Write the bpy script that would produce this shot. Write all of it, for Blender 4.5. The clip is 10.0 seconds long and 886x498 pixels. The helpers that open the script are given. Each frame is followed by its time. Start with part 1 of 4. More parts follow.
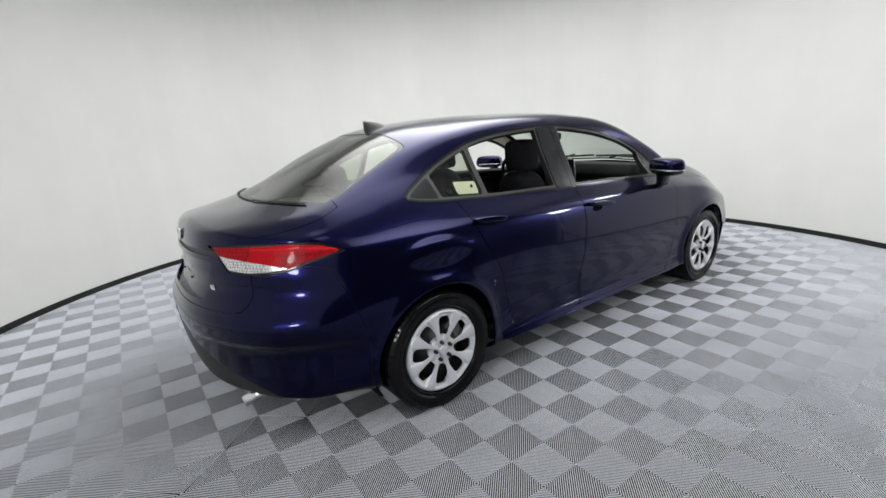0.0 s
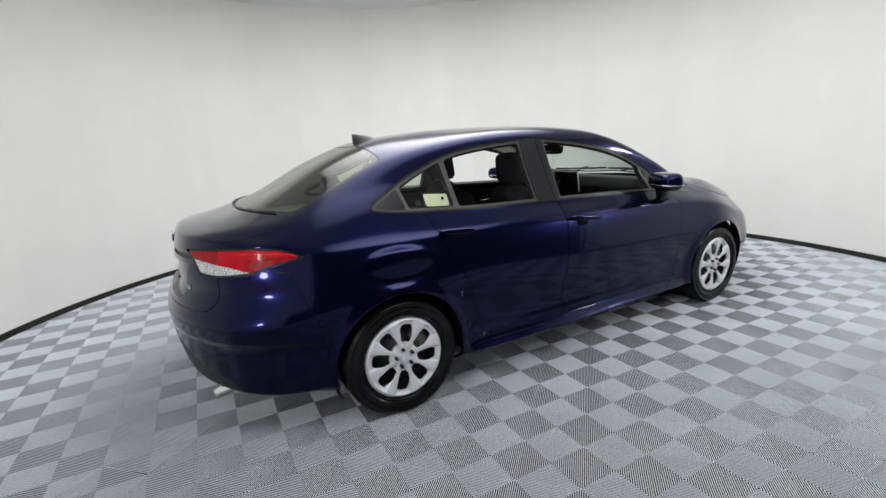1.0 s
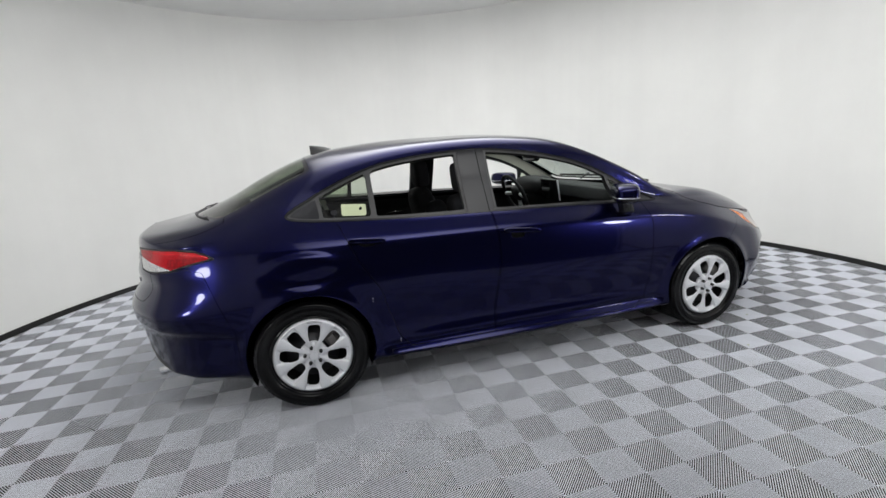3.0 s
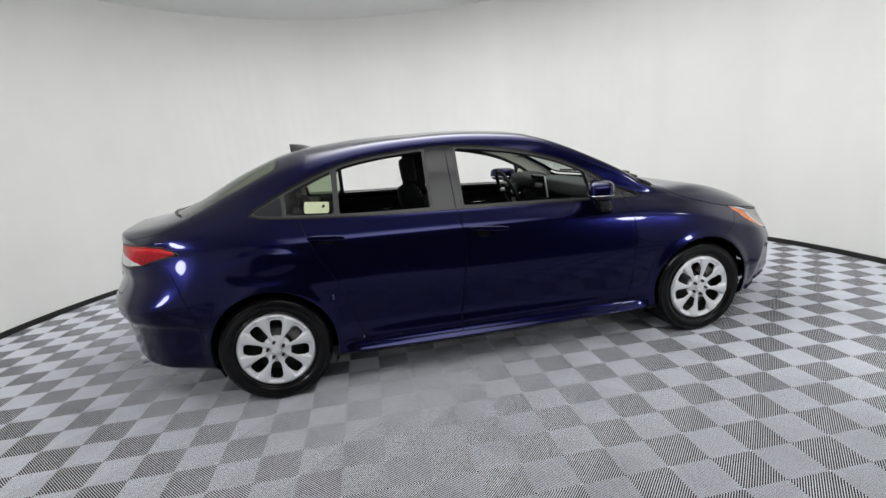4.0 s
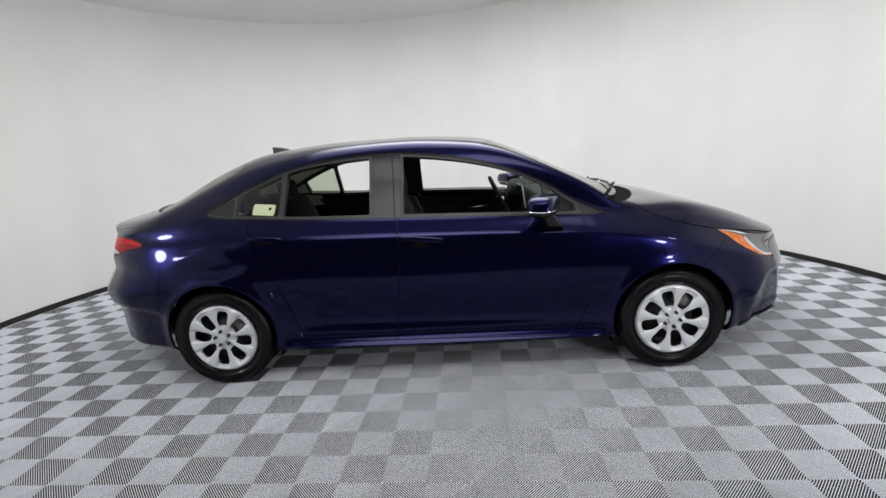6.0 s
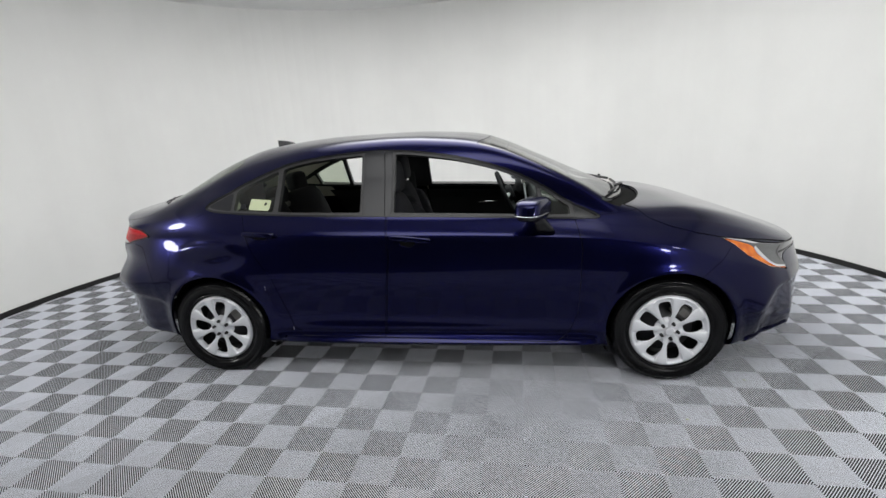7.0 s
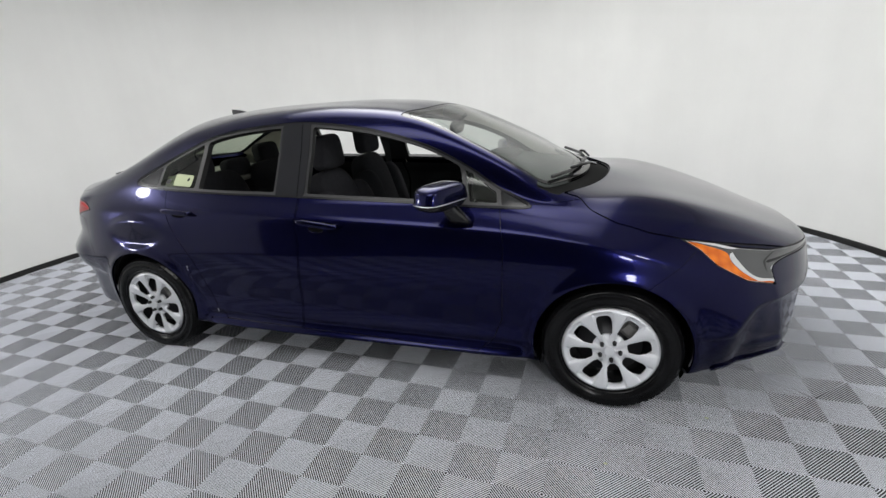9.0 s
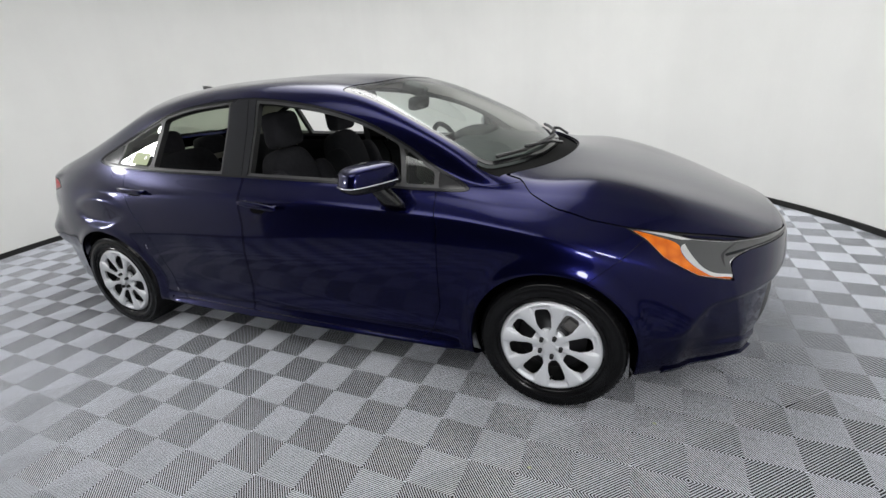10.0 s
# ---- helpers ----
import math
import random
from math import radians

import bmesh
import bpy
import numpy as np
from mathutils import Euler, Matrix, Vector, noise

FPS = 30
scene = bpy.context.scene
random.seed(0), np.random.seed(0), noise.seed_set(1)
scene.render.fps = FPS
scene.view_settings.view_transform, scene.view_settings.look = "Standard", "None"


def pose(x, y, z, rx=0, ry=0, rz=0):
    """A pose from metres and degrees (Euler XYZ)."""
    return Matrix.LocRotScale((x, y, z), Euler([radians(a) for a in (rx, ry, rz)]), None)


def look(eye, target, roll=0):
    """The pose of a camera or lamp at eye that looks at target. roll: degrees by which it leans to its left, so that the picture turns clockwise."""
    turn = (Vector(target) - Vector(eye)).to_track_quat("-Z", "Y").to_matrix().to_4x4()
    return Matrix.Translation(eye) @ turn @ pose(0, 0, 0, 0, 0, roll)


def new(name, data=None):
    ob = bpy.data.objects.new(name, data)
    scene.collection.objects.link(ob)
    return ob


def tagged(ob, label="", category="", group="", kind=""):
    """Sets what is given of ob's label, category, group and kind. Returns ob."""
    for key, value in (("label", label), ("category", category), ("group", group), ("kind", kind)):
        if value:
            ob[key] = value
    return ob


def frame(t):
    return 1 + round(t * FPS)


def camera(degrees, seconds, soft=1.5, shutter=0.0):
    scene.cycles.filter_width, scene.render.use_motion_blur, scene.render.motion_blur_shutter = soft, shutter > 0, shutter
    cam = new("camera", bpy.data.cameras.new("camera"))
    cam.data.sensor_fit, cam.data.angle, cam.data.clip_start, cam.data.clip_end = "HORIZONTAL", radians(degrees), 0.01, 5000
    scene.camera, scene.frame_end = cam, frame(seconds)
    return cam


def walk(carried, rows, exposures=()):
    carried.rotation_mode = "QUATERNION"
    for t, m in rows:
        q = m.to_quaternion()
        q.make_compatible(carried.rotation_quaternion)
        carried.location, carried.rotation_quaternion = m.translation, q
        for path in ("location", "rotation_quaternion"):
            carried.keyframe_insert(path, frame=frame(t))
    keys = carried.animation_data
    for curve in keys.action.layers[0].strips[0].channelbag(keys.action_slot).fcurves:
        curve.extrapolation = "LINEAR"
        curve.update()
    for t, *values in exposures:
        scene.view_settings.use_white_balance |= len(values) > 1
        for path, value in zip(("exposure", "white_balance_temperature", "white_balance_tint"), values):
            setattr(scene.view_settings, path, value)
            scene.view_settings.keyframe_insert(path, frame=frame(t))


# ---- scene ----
cam = camera(88.9, 10.0, soft=1.5)
PATH = [
    (0, (-2.519, -2.523, 1.357), (-1.383, -0.956, 0.849), -3.4),
    (0.5, (-2.37, -2.625, 1.36), (-1.321, -0.99, 0.882), -3.2),
    (1, (-2.18, -2.807, 1.362), (-1.233, -1.108, 0.9), -3.1),
    (1.5, (-1.984, -2.921, 1.367), (-1.16, -1.159, 0.899), -3.4),
    (2, (-1.732, -3.036, 1.392), (-1.002, -1.233, 0.927), -3.4),
    (2.5, (-1.496, -3.183, 1.394), (-0.859, -1.342, 0.944), -3.4),
    (4, (-0.805, -3.355, 1.372), (-0.461, -1.439, 0.912), -4.4),
    (4.5, (-0.566, -3.413, 1.415), (-0.327, -1.481, 0.955), -4.6),
    (5, (-0.374, -3.384, 1.412), (-0.261, -1.441, 0.95), -4.6),
    (5.5, (-0.148, -3.378, 1.415), (-0.143, -1.429, 0.966), -4.2),
    (5.7, (-0.005, -3.385, 1.385), (-0.04, -1.437, 0.934), -3.9),
    (7, (0.454, -3.302, 1.468), (0.181, -1.391, 0.948), -3.1),
    (7.5, (0.72, -3.208, 1.471), (0.367, -1.324, 0.9), -3.0),
    (8, (0.95, -3.11, 1.491), (0.504, -1.251, 0.903), -3.3),
    (8.5, (1.062, -2.95, 1.462), (0.537, -1.118, 0.854), -3.4),
    (9, (1.222, -2.773, 1.457), (0.624, -0.979, 0.806), -3.6),
    (9.5, (1.454, -2.619, 1.437), (0.785, -0.864, 0.751), -4.0),
    (10, (1.609, -2.499, 1.415), (0.866, -0.792, 0.684), -4.3),
]
walk(cam, [(t, look(eye, target, roll)) for t, eye, target, roll in PATH])

# ---------------------------------------------------------------- light
world = bpy.data.worlds.new("world")
world.use_nodes = True
world.node_tree.nodes["Background"].inputs[0].default_value = (0.8, 0.85, 0.9, 1)
world.node_tree.nodes["Background"].inputs[1].default_value = 0.02
scene.world = world
scene.view_settings.exposure = 0.73

ROOM_X, ROOM_Y, ROOM_R, ROOM_H = -0.135, 0.084, 3.95, 3.27
# unseen glowing ceiling panels, added to brighten the floor, walls and paint
FILL_PANELS = [(0.05, 0.55, 0, 3.6, 3.3, 0), (-0.1, -2.95, 0, 3.4, 1.6, 1)]
FILL_Z = 3.24
# the last light is added, out of view, to brighten the front fender
STANDS = [(-3.2, -2.0, 1.2), (-2.98, -1.25, 2.15), (2.15, -3.0, 1.15), (2.7, -2.1, 2.2)]
FLOOR_X, FLOOR_Y, FLOOR_TURN, CELL_X, CELL_Y = -0.054, -1.752, -1.5, 0.192, 0.176
AXLES, ARCH, HUB = (-1.35, 1.35), 0.343, 0.308


# ---------------------------------------------------------------- materials
def material(name, colour, rough=0.5, metal=0.0, grain=0.0, scale=40.0, bump=0.0, coat=0.0, second=None,
             random_shade=0.0, spec=0.5, coat_rough=0.03, blotch=None):
    """A principled material with two scales of variation in its colour and a fine relief."""
    m = bpy.data.materials.new(name)
    m.use_nodes = True
    nt = m.node_tree
    b = nt.nodes["Principled BSDF"]
    b.inputs["Base Color"].default_value = (*colour, 1)
    b.inputs["Roughness"].default_value = rough
    b.inputs["Metallic"].default_value = metal
    b.inputs["Specular IOR Level"].default_value = spec
    b.inputs["Coat Weight"].default_value = coat
    b.inputs["Coat Roughness"].default_value = coat_rough
    co = nt.nodes.new("ShaderNodeTexCoord")
    if grain or bump or blotch:
        n1 = nt.nodes.new("ShaderNodeTexNoise")
        n1.inputs["Scale"].default_value = scale
        n1.inputs["Detail"].default_value = 6
        nt.links.new(co.outputs["Object"], n1.inputs["Vector"])
        n2 = nt.nodes.new("ShaderNodeTexNoise")
        n2.inputs["Scale"].default_value = blotch or scale / 14
        n2.inputs["Detail"].default_value = 3
        nt.links.new(co.outputs["Object"], n2.inputs["Vector"])
        add = nt.nodes.new("ShaderNodeMath")
        add.operation = "ADD"
        nt.links.new(n1.outputs[0], add.inputs[0])
        nt.links.new(n2.outputs[0], add.inputs[1])
        ramp = nt.nodes.new("ShaderNodeMapRange")
        ramp.inputs[1].default_value, ramp.inputs[2].default_value = 0.6, 1.4
        ramp.inputs[3].default_value, ramp.inputs[4].default_value = 0.0, 1.0
        nt.links.new(add.outputs[0], ramp.inputs[0])
        mix = nt.nodes.new("ShaderNodeMix")
        mix.data_type = "RGBA"
        dark = second or tuple(c * (1 - grain) for c in colour)
        mix.inputs[6].default_value = (*dark, 1)
        mix.inputs[7].default_value = (*colour, 1)
        nt.links.new(ramp.outputs[0], mix.inputs[0])
        out = mix.outputs[2]
        if random_shade:
            info = nt.nodes.new("ShaderNodeObjectInfo")
            rr = nt.nodes.new("ShaderNodeMapRange")
            rr.inputs[3].default_value, rr.inputs[4].default_value = 1 - random_shade, 1 + random_shade
            nt.links.new(info.outputs["Random"], rr.inputs[0])
            hsv = nt.nodes.new("ShaderNodeHueSaturation")
            nt.links.new(rr.outputs[0], hsv.inputs["Value"])
            nt.links.new(out, hsv.inputs["Color"])
            out = hsv.outputs[0]
        nt.links.new(out, b.inputs["Base Color"])
        if bump:
            bp = nt.nodes.new("ShaderNodeBump")
            bp.inputs["Strength"].default_value = bump
            bp.inputs["Distance"].default_value = 0.002
            nt.links.new(n1.outputs[0], bp.inputs["Height"])
            nt.links.new(bp.outputs[0], b.inputs["Normal"])
    return m


def glass_material(name, tint, rough=0.0):
    m = bpy.data.materials.new(name)
    m.use_nodes = True
    nt = m.node_tree
    nt.nodes.remove(nt.nodes["Principled BSDF"])
    tr = nt.nodes.new("ShaderNodeBsdfTransparent")
    tr.inputs[0].default_value = (*tint, 1)
    gl = nt.nodes.new("ShaderNodeBsdfGlossy")
    gl.inputs["Roughness"].default_value = rough
    lw = nt.nodes.new("ShaderNodeLayerWeight")
    lw.inputs[0].default_value = 0.5
    pw = nt.nodes.new("ShaderNodeMath")
    pw.operation = "POWER"
    pw.inputs[1].default_value = 3.8
    fr = nt.nodes.new("ShaderNodeMapRange")
    fr.inputs[3].default_value, fr.inputs[4].default_value = 0.045, 1.0
    nt.links.new(lw.outputs["Facing"], pw.inputs[0])
    nt.links.new(pw.outputs[0], fr.inputs[0])
    mx = nt.nodes.new("ShaderNodeMixShader")
    nt.links.new(fr.outputs[0], mx.inputs[0])
    nt.links.new(tr.outputs[0], mx.inputs[1])
    nt.links.new(gl.outputs[0], mx.inputs[2])
    nt.links.new(mx.outputs[0], nt.nodes["Material Output"].inputs[0])
    return m


def emission_material(name, colour, strength, fade=0.0):
    """A glowing diffuser; with fade its middle is brightest and it dims towards its rim."""
    m = bpy.data.materials.new(name)
    m.use_nodes = True
    nt = m.node_tree
    b = nt.nodes["Principled BSDF"]
    b.inputs["Base Color"].default_value = (0.8, 0.8, 0.8, 1)
    b.inputs["Emission Color"].default_value = (*colour, 1)
    b.inputs["Emission Strength"].default_value = strength
    if fade:
        co = nt.nodes.new("ShaderNodeTexCoord")
        xyz = nt.nodes.new("ShaderNodeSeparateXYZ")
        nt.links.new(co.outputs["Generated"], xyz.inputs[0])
        last = None
        for axis in (0, 1):
            wave = nt.nodes.new("ShaderNodeMath")
            wave.operation = "MULTIPLY"
            wave.inputs[1].default_value = math.pi
            nt.links.new(xyz.outputs[axis], wave.inputs[0])
            sine = nt.nodes.new("ShaderNodeMath")
            sine.operation = "SINE"
            nt.links.new(wave.outputs[0], sine.inputs[0])
            root = nt.nodes.new("ShaderNodeMath")
            root.operation = "POWER"
            root.inputs[1].default_value = fade
            nt.links.new(sine.outputs[0], root.inputs[0])
            mul = nt.nodes.new("ShaderNodeMath")
            mul.operation = "MULTIPLY"
            mul.inputs[1].default_value = strength * (1 + 1.46 * fade) if last is None else 1.0
            nt.links.new(root.outputs[0], mul.inputs[0])
            if last is not None:
                nt.links.new(last, mul.inputs[1])
            last = mul.outputs[0]
        nt.links.new(last, b.inputs["Emission Strength"])
    return m


def lens_material(name, colour, deep, cell, metal=0.0, rough=0.12, coat=0.8):
    """A glossy moulded lens with small prism cells behind its face."""
    m = material(name, colour, rough, metal, grain=0.2, scale=30, coat=coat, spec=0.10)
    nt = m.node_tree
    b = nt.nodes["Principled BSDF"]
    co = next(n for n in nt.nodes if n.type == "TEX_COORD")
    vo = nt.nodes.new("ShaderNodeTexVoronoi")
    vo.inputs["Scale"].default_value = cell
    vo.inputs["Randomness"].default_value = 0.35
    nt.links.new(co.outputs["Object"], vo.inputs["Vector"])
    ramp = nt.nodes.new("ShaderNodeMapRange")
    ramp.inputs[1].default_value, ramp.inputs[2].default_value = 0.15, 0.75
    nt.links.new(vo.outputs["Distance"], ramp.inputs[0])
    mix = nt.nodes.new("ShaderNodeMix")
    mix.data_type = "RGBA"
    mix.inputs[6].default_value, mix.inputs[7].default_value = (*colour, 1), (*deep, 1)
    nt.links.new(ramp.outputs[0], mix.inputs[0])
    nt.links.new(mix.outputs[2], b.inputs["Base Color"])
    bp = nt.nodes.new("ShaderNodeBump")
    bp.inputs["Strength"].default_value, bp.inputs["Distance"].default_value = 0.5, 0.002
    nt.links.new(vo.outputs["Distance"], bp.inputs["Height"])
    nt.links.new(bp.outputs[0], b.inputs["Normal"])
    return m


PAINT = material("navy_paint", (0.0022, 0.0026, 0.034), 0.25, 0.9, grain=0.12, scale=900, coat=0.75, spec=0.2, coat_rough=0.05)
PAINT.node_tree.nodes["Principled BSDF"].inputs["Coat IOR"].default_value = 1.29
BLACK = material("black_plastic", (0.012, 0.012, 0.013), 0.45, grain=0.3, scale=300, bump=0.05)
GLOSS_BLACK = material("gloss_black", (0.01, 0.01, 0.011), 0.12, grain=0.1, scale=80)
SATIN = material("satin_pillar", (0.013, 0.0135, 0.016), 0.22, grain=0.15, scale=200, spec=0.24)
SATIN_BLACK = material("satin_black_trim", (0.010, 0.010, 0.012), 0.25, grain=0.2, scale=200, spec=0.16)
RUBBER = material("tyre_rubber", (0.0035, 0.0035, 0.004), 0.20, grain=0.35, scale=60, bump=0.04, spec=0.22)
SILVER = material("silver_cover", (0.66, 0.67, 0.70), 0.42, 0.30, grain=0.06, scale=120, spec=0.4)
SHELF = material("pale_shelf_felt", (0.22, 0.22, 0.20), 0.95, grain=0.15, scale=200, bump=0.1)
LINER = material("liner_felt", (0.006, 0.006, 0.006), 0.95, grain=0.3, scale=90, spec=0.1)
STEEL = material("dark_steel", (0.012, 0.012, 0.013), 0.5, 0.4, grain=0.3, scale=60)
DISC = material("brake_disc", (0.07, 0.07, 0.075), 0.5, 0.7, grain=0.2, scale=60)
CASTING = material("cast_metal", (0.16, 0.155, 0.15), 0.6, 0.3, grain=0.3, scale=90, bump=0.1)
CHROME = material("chrome", (0.8, 0.8, 0.82), 0.08, 1.0, grain=0.04, scale=30)
CLOTH = material("black_cloth", (0.027, 0.027, 0.032), 0.95, grain=0.35, scale=500, bump=0.3, spec=0.2)
TRIM = material("dark_trim", (0.020, 0.020, 0.023), 0.7, grain=0.25, scale=250, bump=0.15, spec=0.25)
DASH = material("dash_plastic", (0.024, 0.026, 0.028), 0.6, grain=0.25, scale=250, bump=0.15, spec=0.25)
HEADLINER = material("headliner", (0.55, 0.53, 0.48), 0.95, grain=0.1, scale=300, bump=0.1)
RED = lens_material("red_lens", (0.46, 0.0006, 0.008), (0.22, 0.0004, 0.004), 150, rough=0.3, coat=0.12)
DEEP_RED = lens_material("deep_red_lens", (0.30, 0.0005, 0.006), (0.17, 0.0003, 0.003), 60, rough=0.3, coat=0.12)
# paler red for a highlight streak painted across the tail lens
RED_HIGHLIGHT = material("pale_red_highlight", (0.60, 0.006, 0.014), 0.25, grain=0.2, scale=60, coat=0.15)
CLEAR = lens_material("clear_lens", (0.80, 0.80, 0.81), (0.30, 0.30, 0.31), 90, 0.7)
AMBER = lens_material("amber_lens", (0.60, 0.150, 0.006), (0.40, 0.075, 0.002), 22)
SMOKE = material("smoked_lens", (0.025, 0.027, 0.03), 0.10, 0.0, grain=0.3, scale=6, coat=1.0)
GUIDE = material("light_guide", (0.78, 0.79, 0.80), 0.12, 0.95, grain=0.25, scale=25, bump=0.08, coat=1.0)
PAPER = material("paper_label", (0.40, 0.44, 0.28), 0.8, grain=0.06, scale=80)
GREEN = material("green_print", (0.03, 0.12, 0.03), 0.8, grain=0.1, scale=80)
TILE = material("grey_tile_plastic", (0.75, 0.775, 0.84), 0.45, spec=0.3, grain=0.16, scale=160, bump=0.05, random_shade=0.05, blotch=2.0)
GAP = material("tile_gap", (0.008, 0.008, 0.009), 0.8, grain=0.3, scale=40)
WALL = material("white_wall", (0.87, 0.87, 0.85), 0.75, grain=0.05, scale=3.0, bump=0.0, blotch=0.5)


def upright_streaks(m, amount):
    """Faint upright bands of darker tone in a wall's colour."""
    nt = m.node_tree
    b = nt.nodes["Principled BSDF"]
    co = next(n for n in nt.nodes if n.type == "TEX_COORD")
    to = nt.nodes.new("ShaderNodeMapping")
    to.inputs["Scale"].default_value = (1.1, 1.1, 0.07)
    nt.links.new(co.outputs["Object"], to.inputs["Vector"])
    no = nt.nodes.new("ShaderNodeTexNoise")
    no.inputs["Scale"].default_value, no.inputs["Detail"].default_value = 1.0, 4
    nt.links.new(to.outputs[0], no.inputs["Vector"])
    rr = nt.nodes.new("ShaderNodeMapRange")
    rr.inputs[1].default_value, rr.inputs[2].default_value = 0.35, 0.65
    rr.inputs[3].default_value, rr.inputs[4].default_value = 1 - amount, 1.0
    nt.links.new(no.outputs[0], rr.inputs[0])
    hsv = nt.nodes.new("ShaderNodeHueSaturation")
    nt.links.new(rr.outputs[0], hsv.inputs["Value"])
    nt.links.new(b.inputs["Base Color"].links[0].from_socket, hsv.inputs["Color"])
    nt.links.new(hsv.outputs[0], b.inputs["Base Color"])


upright_streaks(WALL, 0.05)
CURTAIN = material("grey_curtain", (0.06, 0.06, 0.064), 0.9, grain=0.2, scale=8.0)
CEILING = material("ceiling_paint", (0.82, 0.82, 0.82), 0.9, grain=0.05, scale=4.0)
SKIRT = material("black_skirting", (0.012, 0.012, 0.012), 0.6, grain=0.3, scale=60)
SLAB = material("dark_slab", (0.03, 0.03, 0.03), 0.9, grain=0.3, scale=6)
GLASS = glass_material("clear_glass", (0.76, 0.83, 0.78))
REAR_TINT = glass_material("rear_tinted_glass", (0.44, 0.49, 0.40))
TINT = glass_material("tinted_glass", (0.60, 0.66, 0.55))
FILL_BY_GRADE = [emission_material("fill_panel", (0.99, 0.99, 0.98), 2.42, 0.5),
                  emission_material("broad_fill_panel", (0.99, 0.99, 0.98), 2.25, 0.5)]
SOFTBOX = emission_material("softbox", (0.985, 0.99, 0.985), 34.0)
SOFTBOX_STRONG = emission_material("softbox_strong", (0.985, 0.99, 0.985), 42.0)


# ---------------------------------------------------------------- building blocks
def empty(name, m=None, parent=None):
    ob = new(name)
    ob.empty_display_size = 0.1
    if m is not None:
        ob.matrix_world = m
    if parent:
        ob.parent = parent
    return ob


def part(name, bm, mat, parent=None, label="", smooth=False):
    """Links a bmesh as one mesh object under a thing or under a part."""
    me = bpy.data.meshes.new(name)
    bm.to_mesh(me)
    bm.free()
    me.materials.append(mat)
    if smooth:
        for p in me.polygons:
            p.use_smooth = True
    ob = new(name, me)
    if parent:
        ob.parent = parent
    return tagged(ob, label)


def arrays(name, verts, faces, mat, parent=None, label="", normals=None, smooth=True, corners=None):
    """Links arrays of places and faces as one mesh object."""
    me = bpy.data.meshes.new(name)
    me.from_pydata([tuple(map(float, v)) for v in verts], [], [tuple(map(int, f)) for f in faces])
    me.materials.append(mat)
    me.polygons.foreach_set("use_smooth", [smooth] * len(me.polygons))
    if normals is not None:
        me.normals_split_custom_set_from_vertices([tuple(map(float, n)) for n in normals])
    if corners is not None:
        me.normals_split_custom_set([tuple(map(float, n)) for n in corners])
    ob = new(name, me)
    if parent:
        ob.parent = parent
    return tagged(ob, label)


def box(bm, lo, hi, bevel=0.0, m=None):
    """A bevelled box in bm."""
    c = [(a + b) / 2 for a, b in zip(lo, hi)]
    s = [abs(b - a) for a, b in zip(lo, hi)]
    r = bmesh.ops.create_cube(bm, size=1, matrix=(m or Matrix()) @ Matrix.Translation(c) @ Matrix.Diagonal((*s, 1)))
    if bevel:
        es = {e for v in r["verts"] for e in v.link_edges}
        bmesh.ops.bevel(bm, geom=list(es), offset=bevel, segments=3, affect="EDGES", profile=0.6)
    return bm


def tube(bm, pts, radius, n=10):
    """A round rod along pts."""
    pts = [Vector(p) for p in pts]
    rings = []
    for i, p in enumerate(pts):
        d = (pts[min(i + 1, len(pts) - 1)] - pts[max(i - 1, 0)]).normalized()
        side = d.cross(Vector((0.3, 0.2, 0.9))).normalized()
        up = side.cross(d)
        rings.append([bm.verts.new(p + radius * (math.cos(a) * side + math.sin(a) * up))
                      for a in (2 * math.pi * k / n for k in range(n))])
    for a, b in zip(rings, rings[1:]):
        for k in range(n):
            bm.faces.new((a[k], a[(k + 1) % n], b[(k + 1) % n], b[k]))
    bm.faces.new(rings[0][::-1])
    bm.faces.new(rings[-1])
    return bm


def lathe(profile, n=64, closed=False):
    """Places and faces of a profile (radius, y) turned about the y axis."""
    k = len(profile)
    v = [(r * math.cos(a), y, r * math.sin(a)) for a in (2 * math.pi * i / n for i in range(n)) for r, y in profile]
    f = []
    for i in range(n):
        j = (i + 1) % n
        for q in range(k if closed else k - 1):
            q2 = (q + 1) % k
            f.append((i * k + q, i * k + q2, j * k + q2, j * k + q))
    return v, f


def pillow(bm, half, e=0.45, m=None, n=20, taper=0.0):
    """A soft-edged block: a superellipsoid of the given half sizes, narrower to the top by taper."""
    def pw(c, k):
        return math.copysign(abs(c)**k, c)
    rows = []
    for i in range(n + 1):
        a = -math.pi / 2 + math.pi * i / n
        row = []
        for j in range(2 * n):
            b = math.pi * j / n
            z = pw(math.sin(a), e)
            k = 1 - taper * (z + 1) / 2
            p = Vector((half[0] * pw(math.cos(a), e) * pw(math.cos(b), e), half[1] * k * pw(math.cos(a), e) * pw(math.sin(b), e), half[2] * z))
            row.append(bm.verts.new((m or Matrix()) @ p))
        rows.append(row)
    for r0, r1 in zip(rows, rows[1:]):
        for j in range(2 * n):
            k = (j + 1) % (2 * n)
            bm.faces.new((r0[j], r0[k], r1[k], r1[j]))
    bmesh.ops.remove_doubles(bm, verts=bm.verts[:], dist=1e-5)
    return bm


